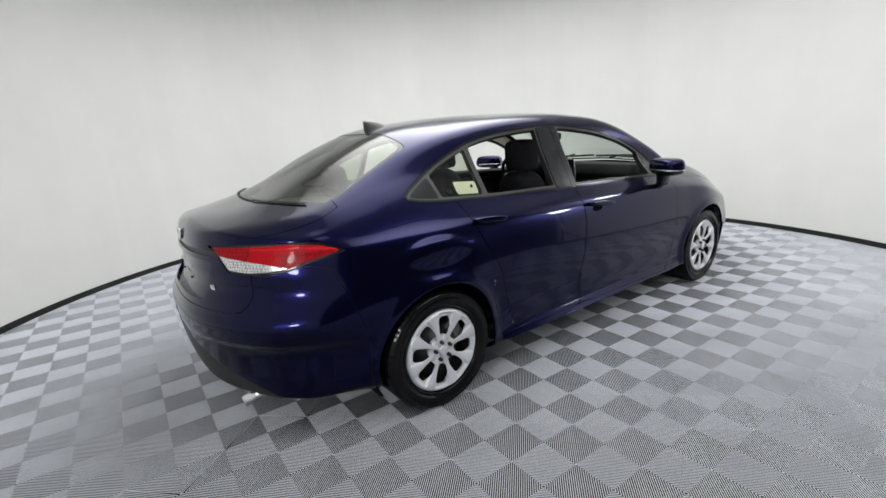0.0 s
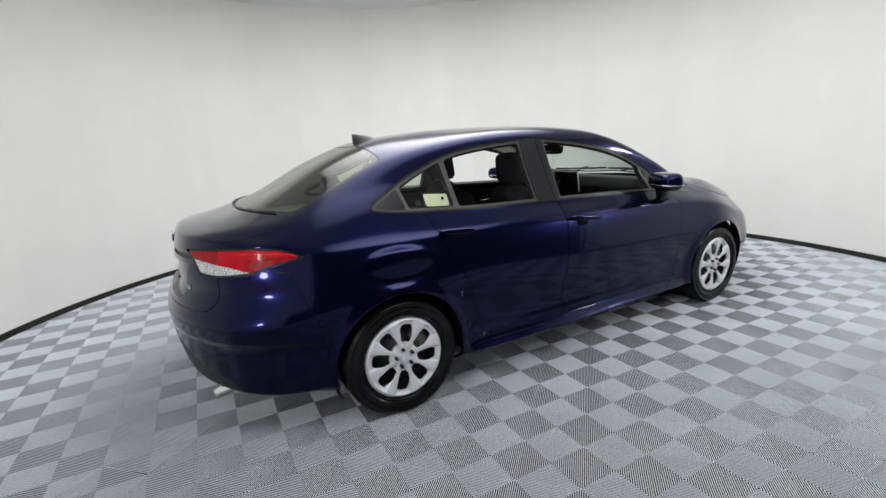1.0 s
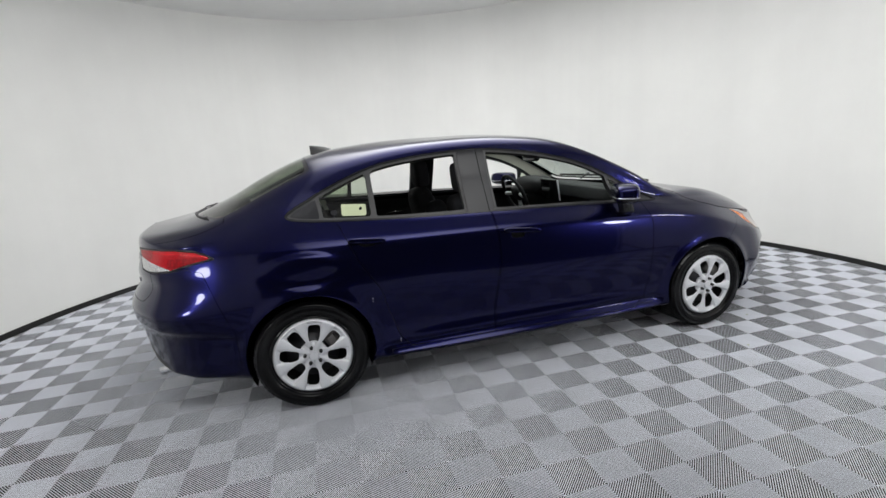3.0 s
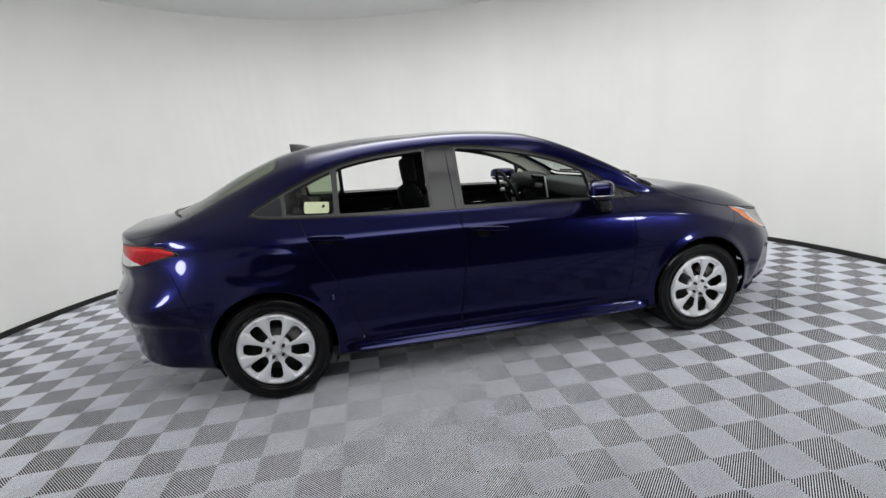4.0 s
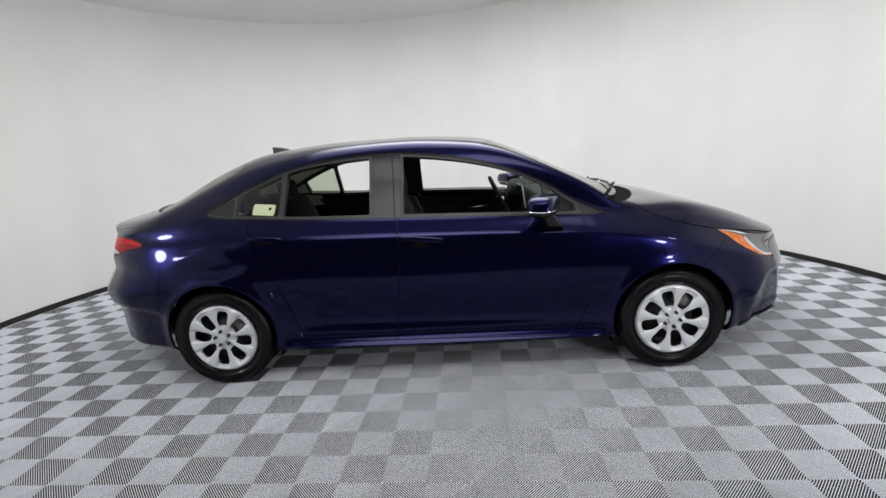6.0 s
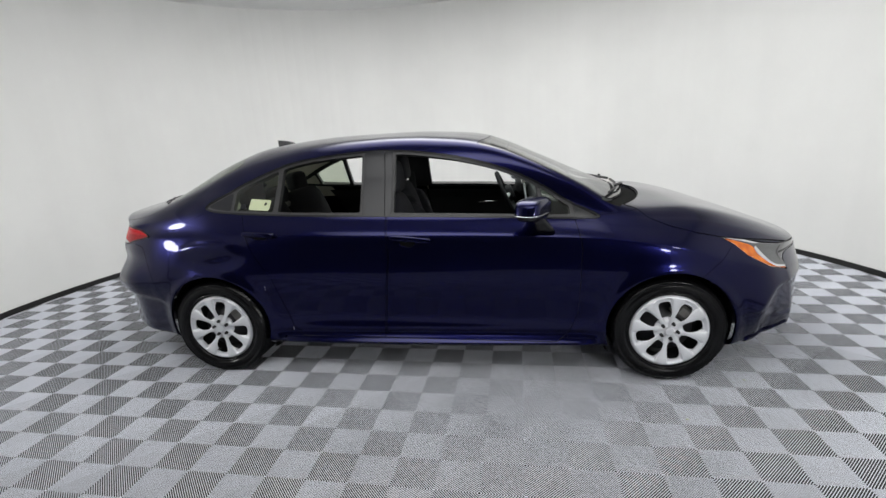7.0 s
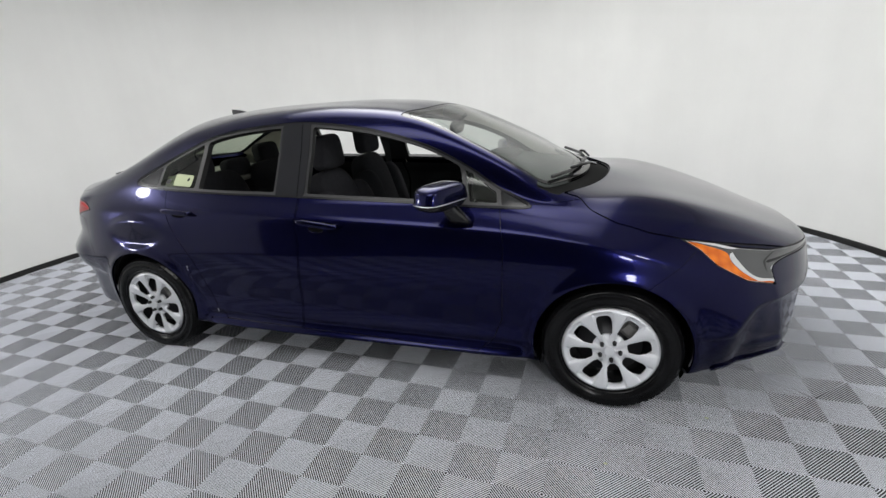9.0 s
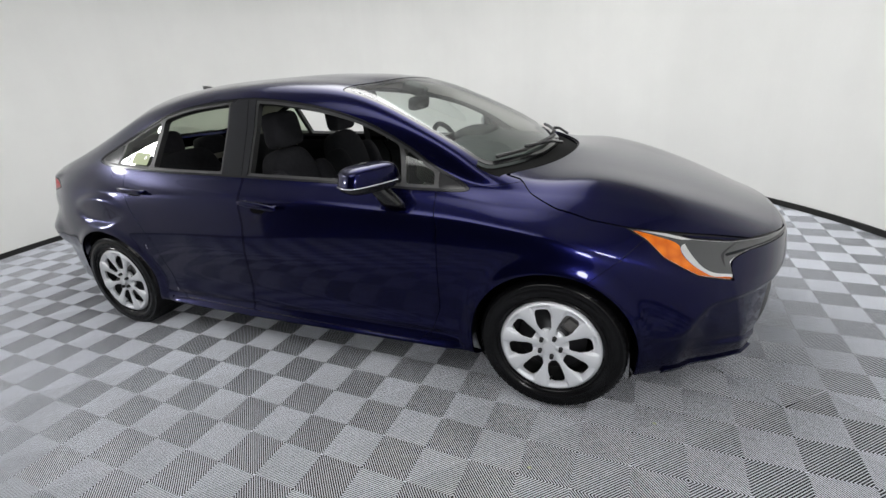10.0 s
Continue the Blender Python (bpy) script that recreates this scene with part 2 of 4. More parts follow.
# ---------------------------------------------------------------- the round booth
def ring_wall(name, r0, r1, z0, z1, a0, a1, mat, n=180):
    """A thick piece of a round wall between two angles."""
    steps = max(3, int(n * abs(a1 - a0) / 360))
    full = abs(a1 - a0) >= 359.9
    v, f = [], []
    for i in range(steps + (0 if full else 1)):
        a = radians(a0 + (a1 - a0) * i / steps)
        for r, z in ((r0, z0), (r0, z1), (r1, z1), (r1, z0)):
            v.append((ROOM_X + r * math.cos(a), ROOM_Y + r * math.sin(a), z))
    m = len(v) // 4
    for i in range(m if full else m - 1):
        j = (i + 1) % m
        for q in range(4):
            f.append((4 * i + q, 4 * i + (q + 1) % 4, 4 * j + (q + 1) % 4, 4 * j + q))
    if not full:
        f += [(3, 2, 1, 0), tuple(4 * (m - 1) + q for q in range(4))]
    ob = arrays(name, v, f, mat, smooth=False)
    return tagged(ob, kind="structure")


def disc(name, r, z0, z1, mat, n=120):
    bm = bmesh.new()
    bmesh.ops.create_cone(bm, cap_ends=True, segments=n, radius1=r, radius2=r, depth=z1 - z0,
                          matrix=Matrix.Translation((ROOM_X, ROOM_Y, (z0 + z1) / 2)))
    return tagged(part(name, bm, mat), kind="structure")


CEILING_FALL = 0.055


def ceiling_at(x):
    """Height of the ceiling's underside, which falls a little towards the back of the car."""
    return ROOM_H + CEILING_FALL * (x - ROOM_X)


WALL_FROM, WALL_TO = -54.0, 236.0
tagged(ring_wall("wall_round", ROOM_R, ROOM_R + 0.12, -0.02, ROOM_H + 0.26, WALL_FROM, WALL_TO, WALL),
       "curved seamless white studio wall panel", "wall")
tagged(ring_wall("wall_south", ROOM_R, ROOM_R + 0.12, -0.02, ROOM_H + 0.26, WALL_TO, WALL_FROM + 360, CURTAIN),
       "plain dark grey curved wall behind the studio", "wall")
tagged(ring_wall("baseboard", ROOM_R - 0.018, ROOM_R - 0.003, 0.0, 0.05, 0, 360, SKIRT),
       "thin black skirting along the curved wall", "baseboard")
ceiling = disc("ceiling", ROOM_R + 0.11, 0.0, 0.1, CEILING)
ceiling.matrix_world = Matrix.Translation((ROOM_X, ROOM_Y, ROOM_H)) @ Matrix.Rotation(-math.atan(CEILING_FALL), 4, "Y") @ Matrix.Translation((-ROOM_X, -ROOM_Y, 0))
tagged(ceiling, "plain grey ceiling of the round studio", "ceiling")
tagged(disc("ground", ROOM_R + 0.5, -0.12, -0.03, SLAB), "dark concrete slab under the floor tiles", "ground")


# ---------------------------------------------------------------- added ceiling panels, out of view
def ceiling_fill(x, y, turn, sx, sy, grade):
    lamp = empty("ceiling_fill_panel", pose(x, y, ceiling_at(x) - (ROOM_H - FILL_Z), 0, -math.degrees(math.atan(CEILING_FALL)), turn))
    bm = bmesh.new()
    for lo, hi in (((-sx / 2 - 0.03, -sy / 2 - 0.03, -0.06), (-sx / 2, sy / 2 + 0.03, -0.002)),
                   ((sx / 2, -sy / 2 - 0.03, -0.06), (sx / 2 + 0.03, sy / 2 + 0.03, -0.002)),
                   ((-sx / 2, -sy / 2 - 0.03, -0.06), (sx / 2, -sy / 2, -0.002)),
                   ((-sx / 2, sy / 2, -0.06), (sx / 2, sy / 2 + 0.03, -0.002))):
        box(bm, lo, hi, 0.004)
    part("frame", bm, SILVER, lamp)
    bm = bmesh.new()
    box(bm, (-sx / 2, -sy / 2, -0.05), (sx / 2, sy / 2, -0.01))
    part("diffuser", bm, FILL_BY_GRADE[grade], lamp, "glowing white diffuser")
    return tagged(lamp, "unseen flat white glowing panel added under the ceiling as fill light", "ceiling light", "ceiling lights")


for fill_place in FILL_PANELS:
    ceiling_fill(*fill_place)


def studio_light(x, y, z):
    """A round soft light on a stand, turned to the car."""
    st = empty("studio_light", pose(x, y, 0))
    aim = Matrix.Translation((-x, -y, 0)) @ look((x, y, z), (0.2 * x, 1.0, 2.3))
    v, f = lathe([(0.02, -0.22), (0.08, -0.21), (0.15, 0.0), (0.165, 0.01), (0.165, 0.03), (0.15, 0.03)], 40)
    turn = aim @ Matrix.Rotation(radians(-90), 4, "X")
    arrays("light_head", [turn @ Vector(p) for p in v], f, BLACK, st, "black round reflector")
    bm = bmesh.new()
    bmesh.ops.create_cone(bm, cap_ends=True, segments=40, radius1=0.148, radius2=0.148, depth=0.02, matrix=turn @ pose(0, 0.018, 0, 90))
    part("diffuser", bm, SOFTBOX if x < 0 else SOFTBOX_STRONG, st, "glowing round diffuser")
    bm = bmesh.new()
    if z > 2:
        tube(bm, [(0, 0, z + 0.02), (0, 0, ceiling_at(x) - 0.012)], 0.014, 10)
        part("pole", bm, BLACK, st, smooth=True)
        bm = bmesh.new()
        bmesh.ops.create_cone(bm, cap_ends=True, segments=24, radius1=0.06, radius2=0.07, depth=0.012, matrix=pose(0, 0, ceiling_at(x) - 0.008))
        part("mounting_plate", bm, BLACK, st)
        return tagged(st, "round glowing studio light hung from the grey ceiling", "studio light", "studio lights")
    tube(bm, [(0, 0, 0.12), (0, 0, z - 0.02)], 0.014, 10)
    part("pole", bm, BLACK, st, smooth=True)
    for k in range(3):
        a = 2 * math.pi * k / 3 + 0.5
        bm = bmesh.new()
        tube(bm, [(0.01 * math.cos(a), 0.01 * math.sin(a), 0.35), (0.32 * math.cos(a), 0.32 * math.sin(a), 0.012)], 0.010, 8)
        part("leg", bm, BLACK, st, smooth=True)
    return tagged(st, "round glowing studio light on a black stand", "studio light", "studio lights")


for lx, ly, lz in STANDS:
    studio_light(lx, ly, lz)


# ---------------------------------------------------------------- the car's skin
def knots(table, x):
    """A smooth curve through (x, value) pairs."""
    t = np.array(table, float)
    xs, ys = t[:, 0], t[:, 1]
    h = np.diff(xs)
    d = np.diff(ys) / h
    m = np.empty_like(ys)
    m[1:-1] = (d[:-1] * h[1:] + d[1:] * h[:-1]) / (h[:-1] + h[1:])
    m[0], m[-1] = d[0], d[-1]
    x = np.clip(x, xs[0], xs[-1])
    i = np.clip(np.searchsorted(xs, x) - 1, 0, len(h) - 1)
    s = (x - xs[i]) / h[i]
    return ((2 * s**3 - 3 * s**2 + 1) * ys[i] + (s**3 - 2 * s**2 + s) * h[i] * m[i]
            + (3 * s**2 - 2 * s**3) * ys[i + 1] + (s**3 - s**2) * h[i] * m[i + 1])


# lengthwise lines of the skin, from the sill to the middle of the roof: (x, half width, height)
ROCKER_UNDER = [(-2.07, .62, .235), (-1.95, .69, .215), (-1.8, .735, .20), (-.9, .80, .185), (.9, .80, .185), (1.7, .76, .195), (1.93, .715, .212), (2.09, .645, .235)]
ROCKER = [(-2.09, .68, .27), (-1.98, .745, .255), (-1.8, .80, .25), (-1.35, .85, .24), (-.9, .865, .235), (.9, .865, .23), (1.35, .86, .23), (1.7, .83, .228), (1.93, .785, .243), (2.10, .705, .265)]
LOWER_DOOR = [(-2.10, .685, .46), (-2.0, .755, .455), (-1.8, .82, .445), (-1.35, .872, .42), (-.9, .85, .40), (0, .845, .38), (.9, .855, .38), (1.35, .88, .42), (1.7, .855, .40), (1.92, .805, .39), (2.08, .725, .38)]
MID_SIDE = [(-2.10, .728, .57), (-2.0, .79, .59), (-1.8, .842, .63), (-1.35, .888, .68), (-.9, .872, .66), (-.2, .868, .62), (.5, .868, .62), (1.0, .877, .64), (1.35, .89, .66), (1.7, .85, .56), (1.9, .795, .52), (2.04, .715, .5)]
SHOULDER = [(-2.07, .67, .83), (-1.95, .73, .875), (-1.8, .785, .885), (-1.4, .838, .895), (-.9, .845, .885), (-.2, .845, .87), (.5, .848, .858), (1.0, .858, .835), (1.35, .872, .79), (1.65, .835, .70), (1.86, .78, .645), (2.0, .70, .61)]
BELT = [(-2.03, .645, .945), (-1.95, .705, .952), (-1.8, .733, .968), (-1.39, .745, 1.025), (-.94, .765, .995), (-.29, .772, .975), (.3, .772, .955), (.82, .768, .935), (1.1, .785, .895), (1.4, .778, .865), (1.65, .745, .80), (1.85, .70, .735), (1.97, .65, .695)]
GLASS_MID = [(-2.12, .54, .978), (-1.9, .645, 1.004), (-1.6, .652, 1.080), (-1.3, .630, 1.15), (-.8, .645, 1.185), (-.3, .66, 1.19), (.2, .665, 1.16), (.5, .67, 1.11), (.8, .685, 1.03), (1.0, .715, .958), (1.2, .722, .930), (1.5, .69, .905), (1.8, .63, .83), (2.06, .54, .735)]
ROOF_EDGE = [(-2.18, .42, .995), (-2.0, .515, 1.020), (-1.8, .565, 1.062), (-1.5, .535, 1.180), (-1.25, .515, 1.275), (-.9, .525, 1.350), (-.4, .545, 1.396), (0, .55, 1.391), (.4, .58, 1.333), (.75, .63, 1.186), (.9, .65, 1.108), (1.08, .655, 1.005), (1.2, .63, .975), (1.5, .575, .957), (1.9, .48, .842), (2.15, .39, .737)]
ROOF_SIDE = [(-2.21, .21, 1.007), (-2.0, .28, 1.046), (-1.8, .30, 1.114), (-1.5, .30, 1.264), (-1.25, .29, 1.358), (-.9, .285, 1.413), (-.4, .285, 1.435), (0, .285, 1.429), (.37, .29, 1.380), (.7, .31, 1.235), (1.05, .34, 1.072), (1.2, .33, 1.008), (1.5, .31, .966), (1.9, .26, .852), (2.20, .20, .736)]
ROOF_CENTRE = [(-2.22, 0, 1.014), (-2.0, 0, 1.051), (-1.8, 0, 1.122), (-1.5, 0, 1.273), (-1.25, 0, 1.37), (-.9, 0, 1.425), (-.4, 0, 1.446), (0, 0, 1.44), (.37, 0, 1.395), (.7, 0, 1.255), (1.05, 0, 1.094), (1.24, 0, 1.020), (1.5, 0, .970), (1.9, 0, .856), (2.22, 0, .735)]
LINES = [ROCKER_UNDER, ROCKER, LOWER_DOOR, MID_SIDE, SHOULDER, BELT, GLASS_MID, ROOF_EDGE, ROOF_SIDE, ROOF_CENTRE]
# how tightly the skin turns at each line
TENSION = [1, .5, .8, .9, .6, .6, .9, .8, 1, 1]
# middle of the front and of the rear face for each line: (x, z)
NOSE = [(2.26, .235), (2.31, .275), (2.32, .36), (2.305, .47), (2.29, .56), (2.285, .63), (2.275, .675), (2.262, .70), (2.245, .72), (2.22, .735)]
TAIL = [(-2.25, .235), (-2.31, .28), (-2.35, .43), (-2.355, .55), (-2.315, .73), (-2.285, .86), (-2.275, .93), (-2.265, .97), (-2.25, .995), (-2.22, 1.018)]
SUB, CAP, STEP = 16, 26, 0.02


def skin():
    """The right half of the skin as a grid: place, normal, line number and way along the side for each vertex."""
    t = np.arange(-2.2, 2.2 + 1e-6, STEP)
    nt_, nl = len(t), len(LINES)
    pts = np.zeros((nl, nt_, 3))
    for k, line in enumerate(LINES):
        tab = np.array(line)
        lo, hi = tab[0, 0], tab[-1, 0]
        x = t.copy()
        f = t > 1.2
        x[f] = 1.2 + (t[f] - 1.2) * (hi - 1.2) / 1.0
        r = t < -1.2
        x[r] = -1.2 + (t[r] + 1.2) * (lo + 1.2) / -1.0
        pts[k, :, 0] = x
        pts[k, :, 1] = knots(tab[:, [0, 1]], x)
        pts[k, :, 2] = knots(tab[:, [0, 2]], x)

    def across(c):
        """Catmull-Rom from line to line; the last line is the middle."""
        first = 2 * c[0] - c[1]
        last = c[-2] * np.array([1, -1, 1])
        e = np.concatenate([first[None], c, last[None]])
        out = []
        for k in range(len(c) - 1):
            p0, p1, p2, p3 = e[k], e[k + 1], e[k + 2], e[k + 3]
            m1, m2 = 0.5 * TENSION[k] * (p2 - p0), 0.5 * TENSION[k + 1] * (p3 - p1)
            for j in range(SUB):
                s = j / SUB
                out.append((2 * s**3 - 3 * s**2 + 1) * p1 + (s**3 - 2 * s**2 + s) * m1 + (3 * s**2 - 2 * s**3) * p2 + (s**3 - s**2) * m2)
        out.append(c[-1])
        return np.array(out)

    grid = across(pts)                                  # lines x stations x 3
    nv = len(grid)
    v = np.arange(nv) / SUB

    def cap(ring, ends):
        e = np.array(ends, float)
        cx, cz = knots(np.c_[np.arange(len(e)), e[:, 0]], v), knots(np.c_[np.arange(len(e)), e[:, 1]], v)
        rows = []
        for i in range(1, CAP + 1):
            s = i / CAP
            rows.append(np.stack([ring[:, 0] + (cx - ring[:, 0]) * (1 - (1 - s)**2.6), ring[:, 1] * (1 - s),
                                  ring[:, 2] + (cz - ring[:, 2]) * (1 - (1 - s)**1.6)], 1))
        return np.stack(rows, 1)

    front, rear = cap(grid[:, -1], NOSE), cap(grid[:, 0], TAIL)
    full = np.concatenate([rear[:, ::-1], grid, front], 1)  # lines x (cap + stations + cap) x 3
    # soft flare round the wheel arches
    for ax in AXLES:
        d = np.hypot(full[..., 0] - ax, full[..., 2] - 0.315)
        full[..., 1] += np.where(full[..., 1] > 0.5, 0.012 * np.exp(-((d - ARCH) / 0.035)**2), 0)
    # facet of the rear haunch above the arch, leaning down
    ring = ((full[..., 0] + 1.34) / 0.215)**2 + ((full[..., 2] - 0.785) / 0.085)**2
    full[..., 1] -= np.where(full[..., 1] > 0.5, -0.014 * (full[..., 2] - 0.785) / 0.06 * np.exp(-ring**4), 0)
    # the sill stands proud below a groove under the doors
    mid = np.clip((1.0 - np.abs(full[..., 0] - 0.0)) / 0.12, 0, 1)
    full[..., 1] += mid * (0.016 * np.exp(-((full[..., 2] - 0.228) / 0.016)**2) - 0.012 * np.exp(-((full[..., 2] - 0.282) / 0.018)**2))
    # creases below which the bumper corners are set in
    for sign, table, fall in ((1, [(1.60, .40), (1.74, .412), (1.80, .418), (1.84, .43), (1.88, .49), (1.92, .54), (1.98, .555), (2.1, .56), (2.3, .56)], 0.022),
                              (-1, [(1.72, .50), (1.9, .525), (2.1, .54), (2.4, .56)], 0.045)):
        xs = sign * full[..., 0]
        zc = knots(table, xs)
        deep = np.clip((zc - full[..., 2]) / fall, 0, 1) * np.clip((xs - 1.66) / 0.10, 0, 1)
        deep = deep * deep * (3 - 2 * deep)
        full[..., 1] -= (0.005 if sign > 0 else 0.012) * deep * np.clip(full[..., 1] / 0.4, 0, 1)
        full[..., 0] -= sign * 0.010 * deep * np.clip((xs - 1.95) / 0.2, 0, 1)
    # the rear corner is pinched below the lamp and swells again to the bumper's shelf
    back = np.clip((-full[..., 0] - 1.75) / 0.25, 0, 1)
    back = back * back * (3 - 2 * back)
    swell = 0.014 * np.exp(-((full[..., 2] - 0.615) / 0.045)**2) - 0.016 * np.exp(-((full[..., 2] - 0.74) / 0.05)**2)
    full[..., 1] += back * swell * np.clip(full[..., 1] / 0.4, 0, 1)
    full[..., 0] -= back * 0.8 * swell * np.clip((-full[..., 0] - 1.95) / 0.15, 0, 1)
    # the front corner below the crease draws in towards the floor
    xs = full[..., 0]
    zc = knots([(1.60, .40), (1.74, .412), (1.80, .418), (1.84, .43), (1.88, .49), (1.92, .54), (1.98, .555), (2.1, .56), (2.3, .56)], xs)
    tuck = np.clip((zc - full[..., 2]) / 0.32, 0, 1) * np.clip((xs - 1.72) / 0.16, 0, 1)
    full[..., 1] -= 0.095 * tuck * np.clip(full[..., 1] / 0.4, 0, 1)
    full[..., 0] -= 0.03 * tuck * np.clip((xs - 1.95) / 0.2, 0, 1)
    # ledge low on the front bumper's corner
    ledge = np.clip((0.362 - full[..., 2]) / 0.02, 0, 1) * np.clip((full[..., 0] - 1.88) / 0.15, 0, 1) * np.clip((full[..., 2] - 0.20) / 0.10, 0, 1)
    full[..., 1] += 0.014 * ledge * np.clip(full[..., 1] / 0.4, 0, 1)
    du, dv = np.gradient(full, axis=1), np.gradient(full, axis=0)
    n = np.cross(dv, du)
    n /= np.maximum(np.linalg.norm(n, axis=2, keepdims=True), 1e-9)
    bad = np.linalg.norm(n, axis=2) < 0.5
    n[bad] = (0, 0, 1)
    n[-1, CAP:-CAP] *= np.array([1, 0, 1])
    n /= np.maximum(np.linalg.norm(n, axis=2, keepdims=True), 1e-9)
    # way along the side, from each corner ring
    row = full[int(4.3 * SUB)]
    way = np.concatenate([[0], np.cumsum(np.linalg.norm(np.diff(row, axis=0), axis=1))])
    rear_way, front_way = way - way[CAP], way[CAP + nt_ - 1] - way
    nu = full.shape[1]
    attr = np.zeros((nv, nu, 10))
    attr[..., 0:3] = full
    attr[..., 1] *= -1                                  # the right side is at negative y
    n[..., 1] *= -1
    attr[..., 3:6] = n
    attr[..., 6] = v[:, None]
    attr[..., 7] = rear_way[None]
    attr[..., 8] = front_way[None]
    attr[..., 9] = np.arange(nu)[None]
    idx = np.arange(nv * nu).reshape(nv, nu)
    a, b, c, d = idx[:-1, :-1], idx[:-1, 1:], idx[1:, 1:], idx[1:, :-1]
    f = np.concatenate([np.stack([a, b, c], -1).reshape(-1, 3), np.stack([a, c, d], -1).reshape(-1, 3)])
    at = attr.reshape(-1, 10)
    area = np.linalg.norm(np.cross(at[f[:, 1], :3] - at[f[:, 0], :3], at[f[:, 2], :3] - at[f[:, 0], :3]), axis=1)
    return at, f[area > 1e-9]


def split(at, f, d):
    """Cuts triangles along d = 0: the vertices with those added, the faces inside (d < 0), the faces outside."""
    d = np.where(np.abs(d) < 2e-5, 2e-5, d)
    ins = d < 0
    cnt = ins[f].sum(1)
    fin, fout = [f[cnt == 3]], [f[cnt == 0]]
    extra, cache, add_in, add_out = [], {}, [], []
    n0 = len(at)

    def cross(i, j):
        key = (i, j) if i < j else (j, i)
        if key not in cache:
            s = d[i] / (d[i] - d[j])
            extra.append(at[i] + s * (at[j] - at[i]))
            cache[key] = n0 + len(extra) - 1
        return cache[key]

    for tri in f[(cnt == 1) | (cnt == 2)]:
        a, b, c = (int(q) for q in tri)
        one = ins[[a, b, c]].sum() == 1
        for _ in range(3):
            if (ins[a] if one else not ins[a]) and ins[a] != ins[b] and ins[a] != ins[c]:
                break
            a, b, c = b, c, a
        p, q = cross(a, b), cross(a, c)
        (add_in if one else add_out).append((a, p, q))
        (add_out if one else add_in).extend([(p, b, c), (p, c, q)])
    if extra:
        at = np.concatenate([at, np.array(extra)])
    if add_in:
        fin.append(np.array(add_in))
    if add_out:
        fout.append(np.array(add_out))
    return at, np.concatenate(fin), np.concatenate(fout)


def outline(p, poly, rounding=0.0):
    """Signed distance from points p to a closed outline, negative inside."""
    q = np.array(poly, float)
    e = np.roll(q, -1, 0) - q
    best = np.full(len(p), 1e9)
    inside = np.zeros(len(p), bool)
    for a, ab in zip(q, e):
        w = p - a
        s = np.clip((w @ ab) / max(ab @ ab, 1e-12), 0, 1)
        best = np.minimum(best, np.hypot(*(w - s[:, None] * ab).T))
        b = a + ab
        up = (a[1] <= p[:, 1]) != (b[1] <= p[:, 1])
        with np.errstate(divide="ignore", invalid="ignore"):
            xi = a[0] + (p[:, 1] - a[1]) * ab[0] / (ab[1] if ab[1] else 1e-12)
        inside ^= up & (p[:, 0] < xi)
    return np.where(inside, -best, best) - rounding


def curve(points, n=6):
    """A closed outline rounded by a spline through points."""
    p = np.array(points, float)
    out = []
    m = len(p)
    for i in range(m):
        p0, p1, p2, p3 = p[i - 1], p[i], p[(i + 1) % m], p[(i + 2) % m]
        for j in range(n):
            s = j / n
            out.append(0.5 * (2 * p1 + (p2 - p0) * s + (2 * p0 - 5 * p1 + 4 * p2 - p3) * s**2 + (3 * p1 - p0 - 3 * p2 + p3) * s**3))
    return out


def panel(name, at, f, mat, parent, label="", rim=0.014, sides=(1,), drop=0.0):
    """A piece of the skin as a mesh with a turned-in edge; sides: 1 as built, -1 mirrored, or both in one mesh."""
    used, inv = np.unique(f, return_inverse=True)
    p, n = at[used, :3] - drop * at[used, 3:6], at[used, 3:6]
    g = inv.reshape(-1, 3)
    edges = {}
    for tri in g:
        for i in range(3):
            a, b = int(tri[i]), int(tri[(i + 1) % 3])
            edges[(a, b)] = edges.get((a, b), 0) + 1
    border = [(a, b) for a, b in edges if (b, a) not in edges and not (abs(p[a, 1]) < 2e-4 and abs(p[b, 1]) < 2e-4)]
    V, F, C = [p], [g], [n[g].reshape(-1, 3)]
    if rim and border:
        ring = sorted({a for e in border for a in e})
        low = {a: len(p) + i for i, a in enumerate(ring)}
        V.append(p[ring] - rim * n[ring])
        qf, qn = [], []
        for a, b in border:
            out = np.cross(p[b] - p[a], n[a])
            out = out / max(np.linalg.norm(out), 1e-9)
            qf += [(a, low[a], low[b]), (a, low[b], b)]
            qn += [out] * 6
        F.append(np.array(qf)), C.append(np.array(qn))
    V, F, C = np.concatenate(V), np.concatenate(F), np.concatenate(C)
    vs, cs, fs = [], [], []
    for s in sides:
        k = sum(map(len, vs))
        m = np.array([1, s, 1])
        vs.append(V * m)
        fs.append((F if s > 0 else F[:, ::-1]) + k)
        cs.append((C if s > 0 else C.reshape(-1, 3, 3)[:, ::-1].reshape(-1, 3)) * m)
    return arrays(name, np.concatenate(vs), np.concatenate(fs), mat, parent, label, corners=np.concatenate(cs))


# ---------------------------------------------------------------- the car, panel by panel
car = tagged(empty("car", pose(0, 0, 0)), "dark navy metallic four-door sedan with lowered side windows on grey tiles", "car")
AT, FACES = skin()
STATIONS = len(np.arange(-2.2, 2.2 + 1e-6, STEP))


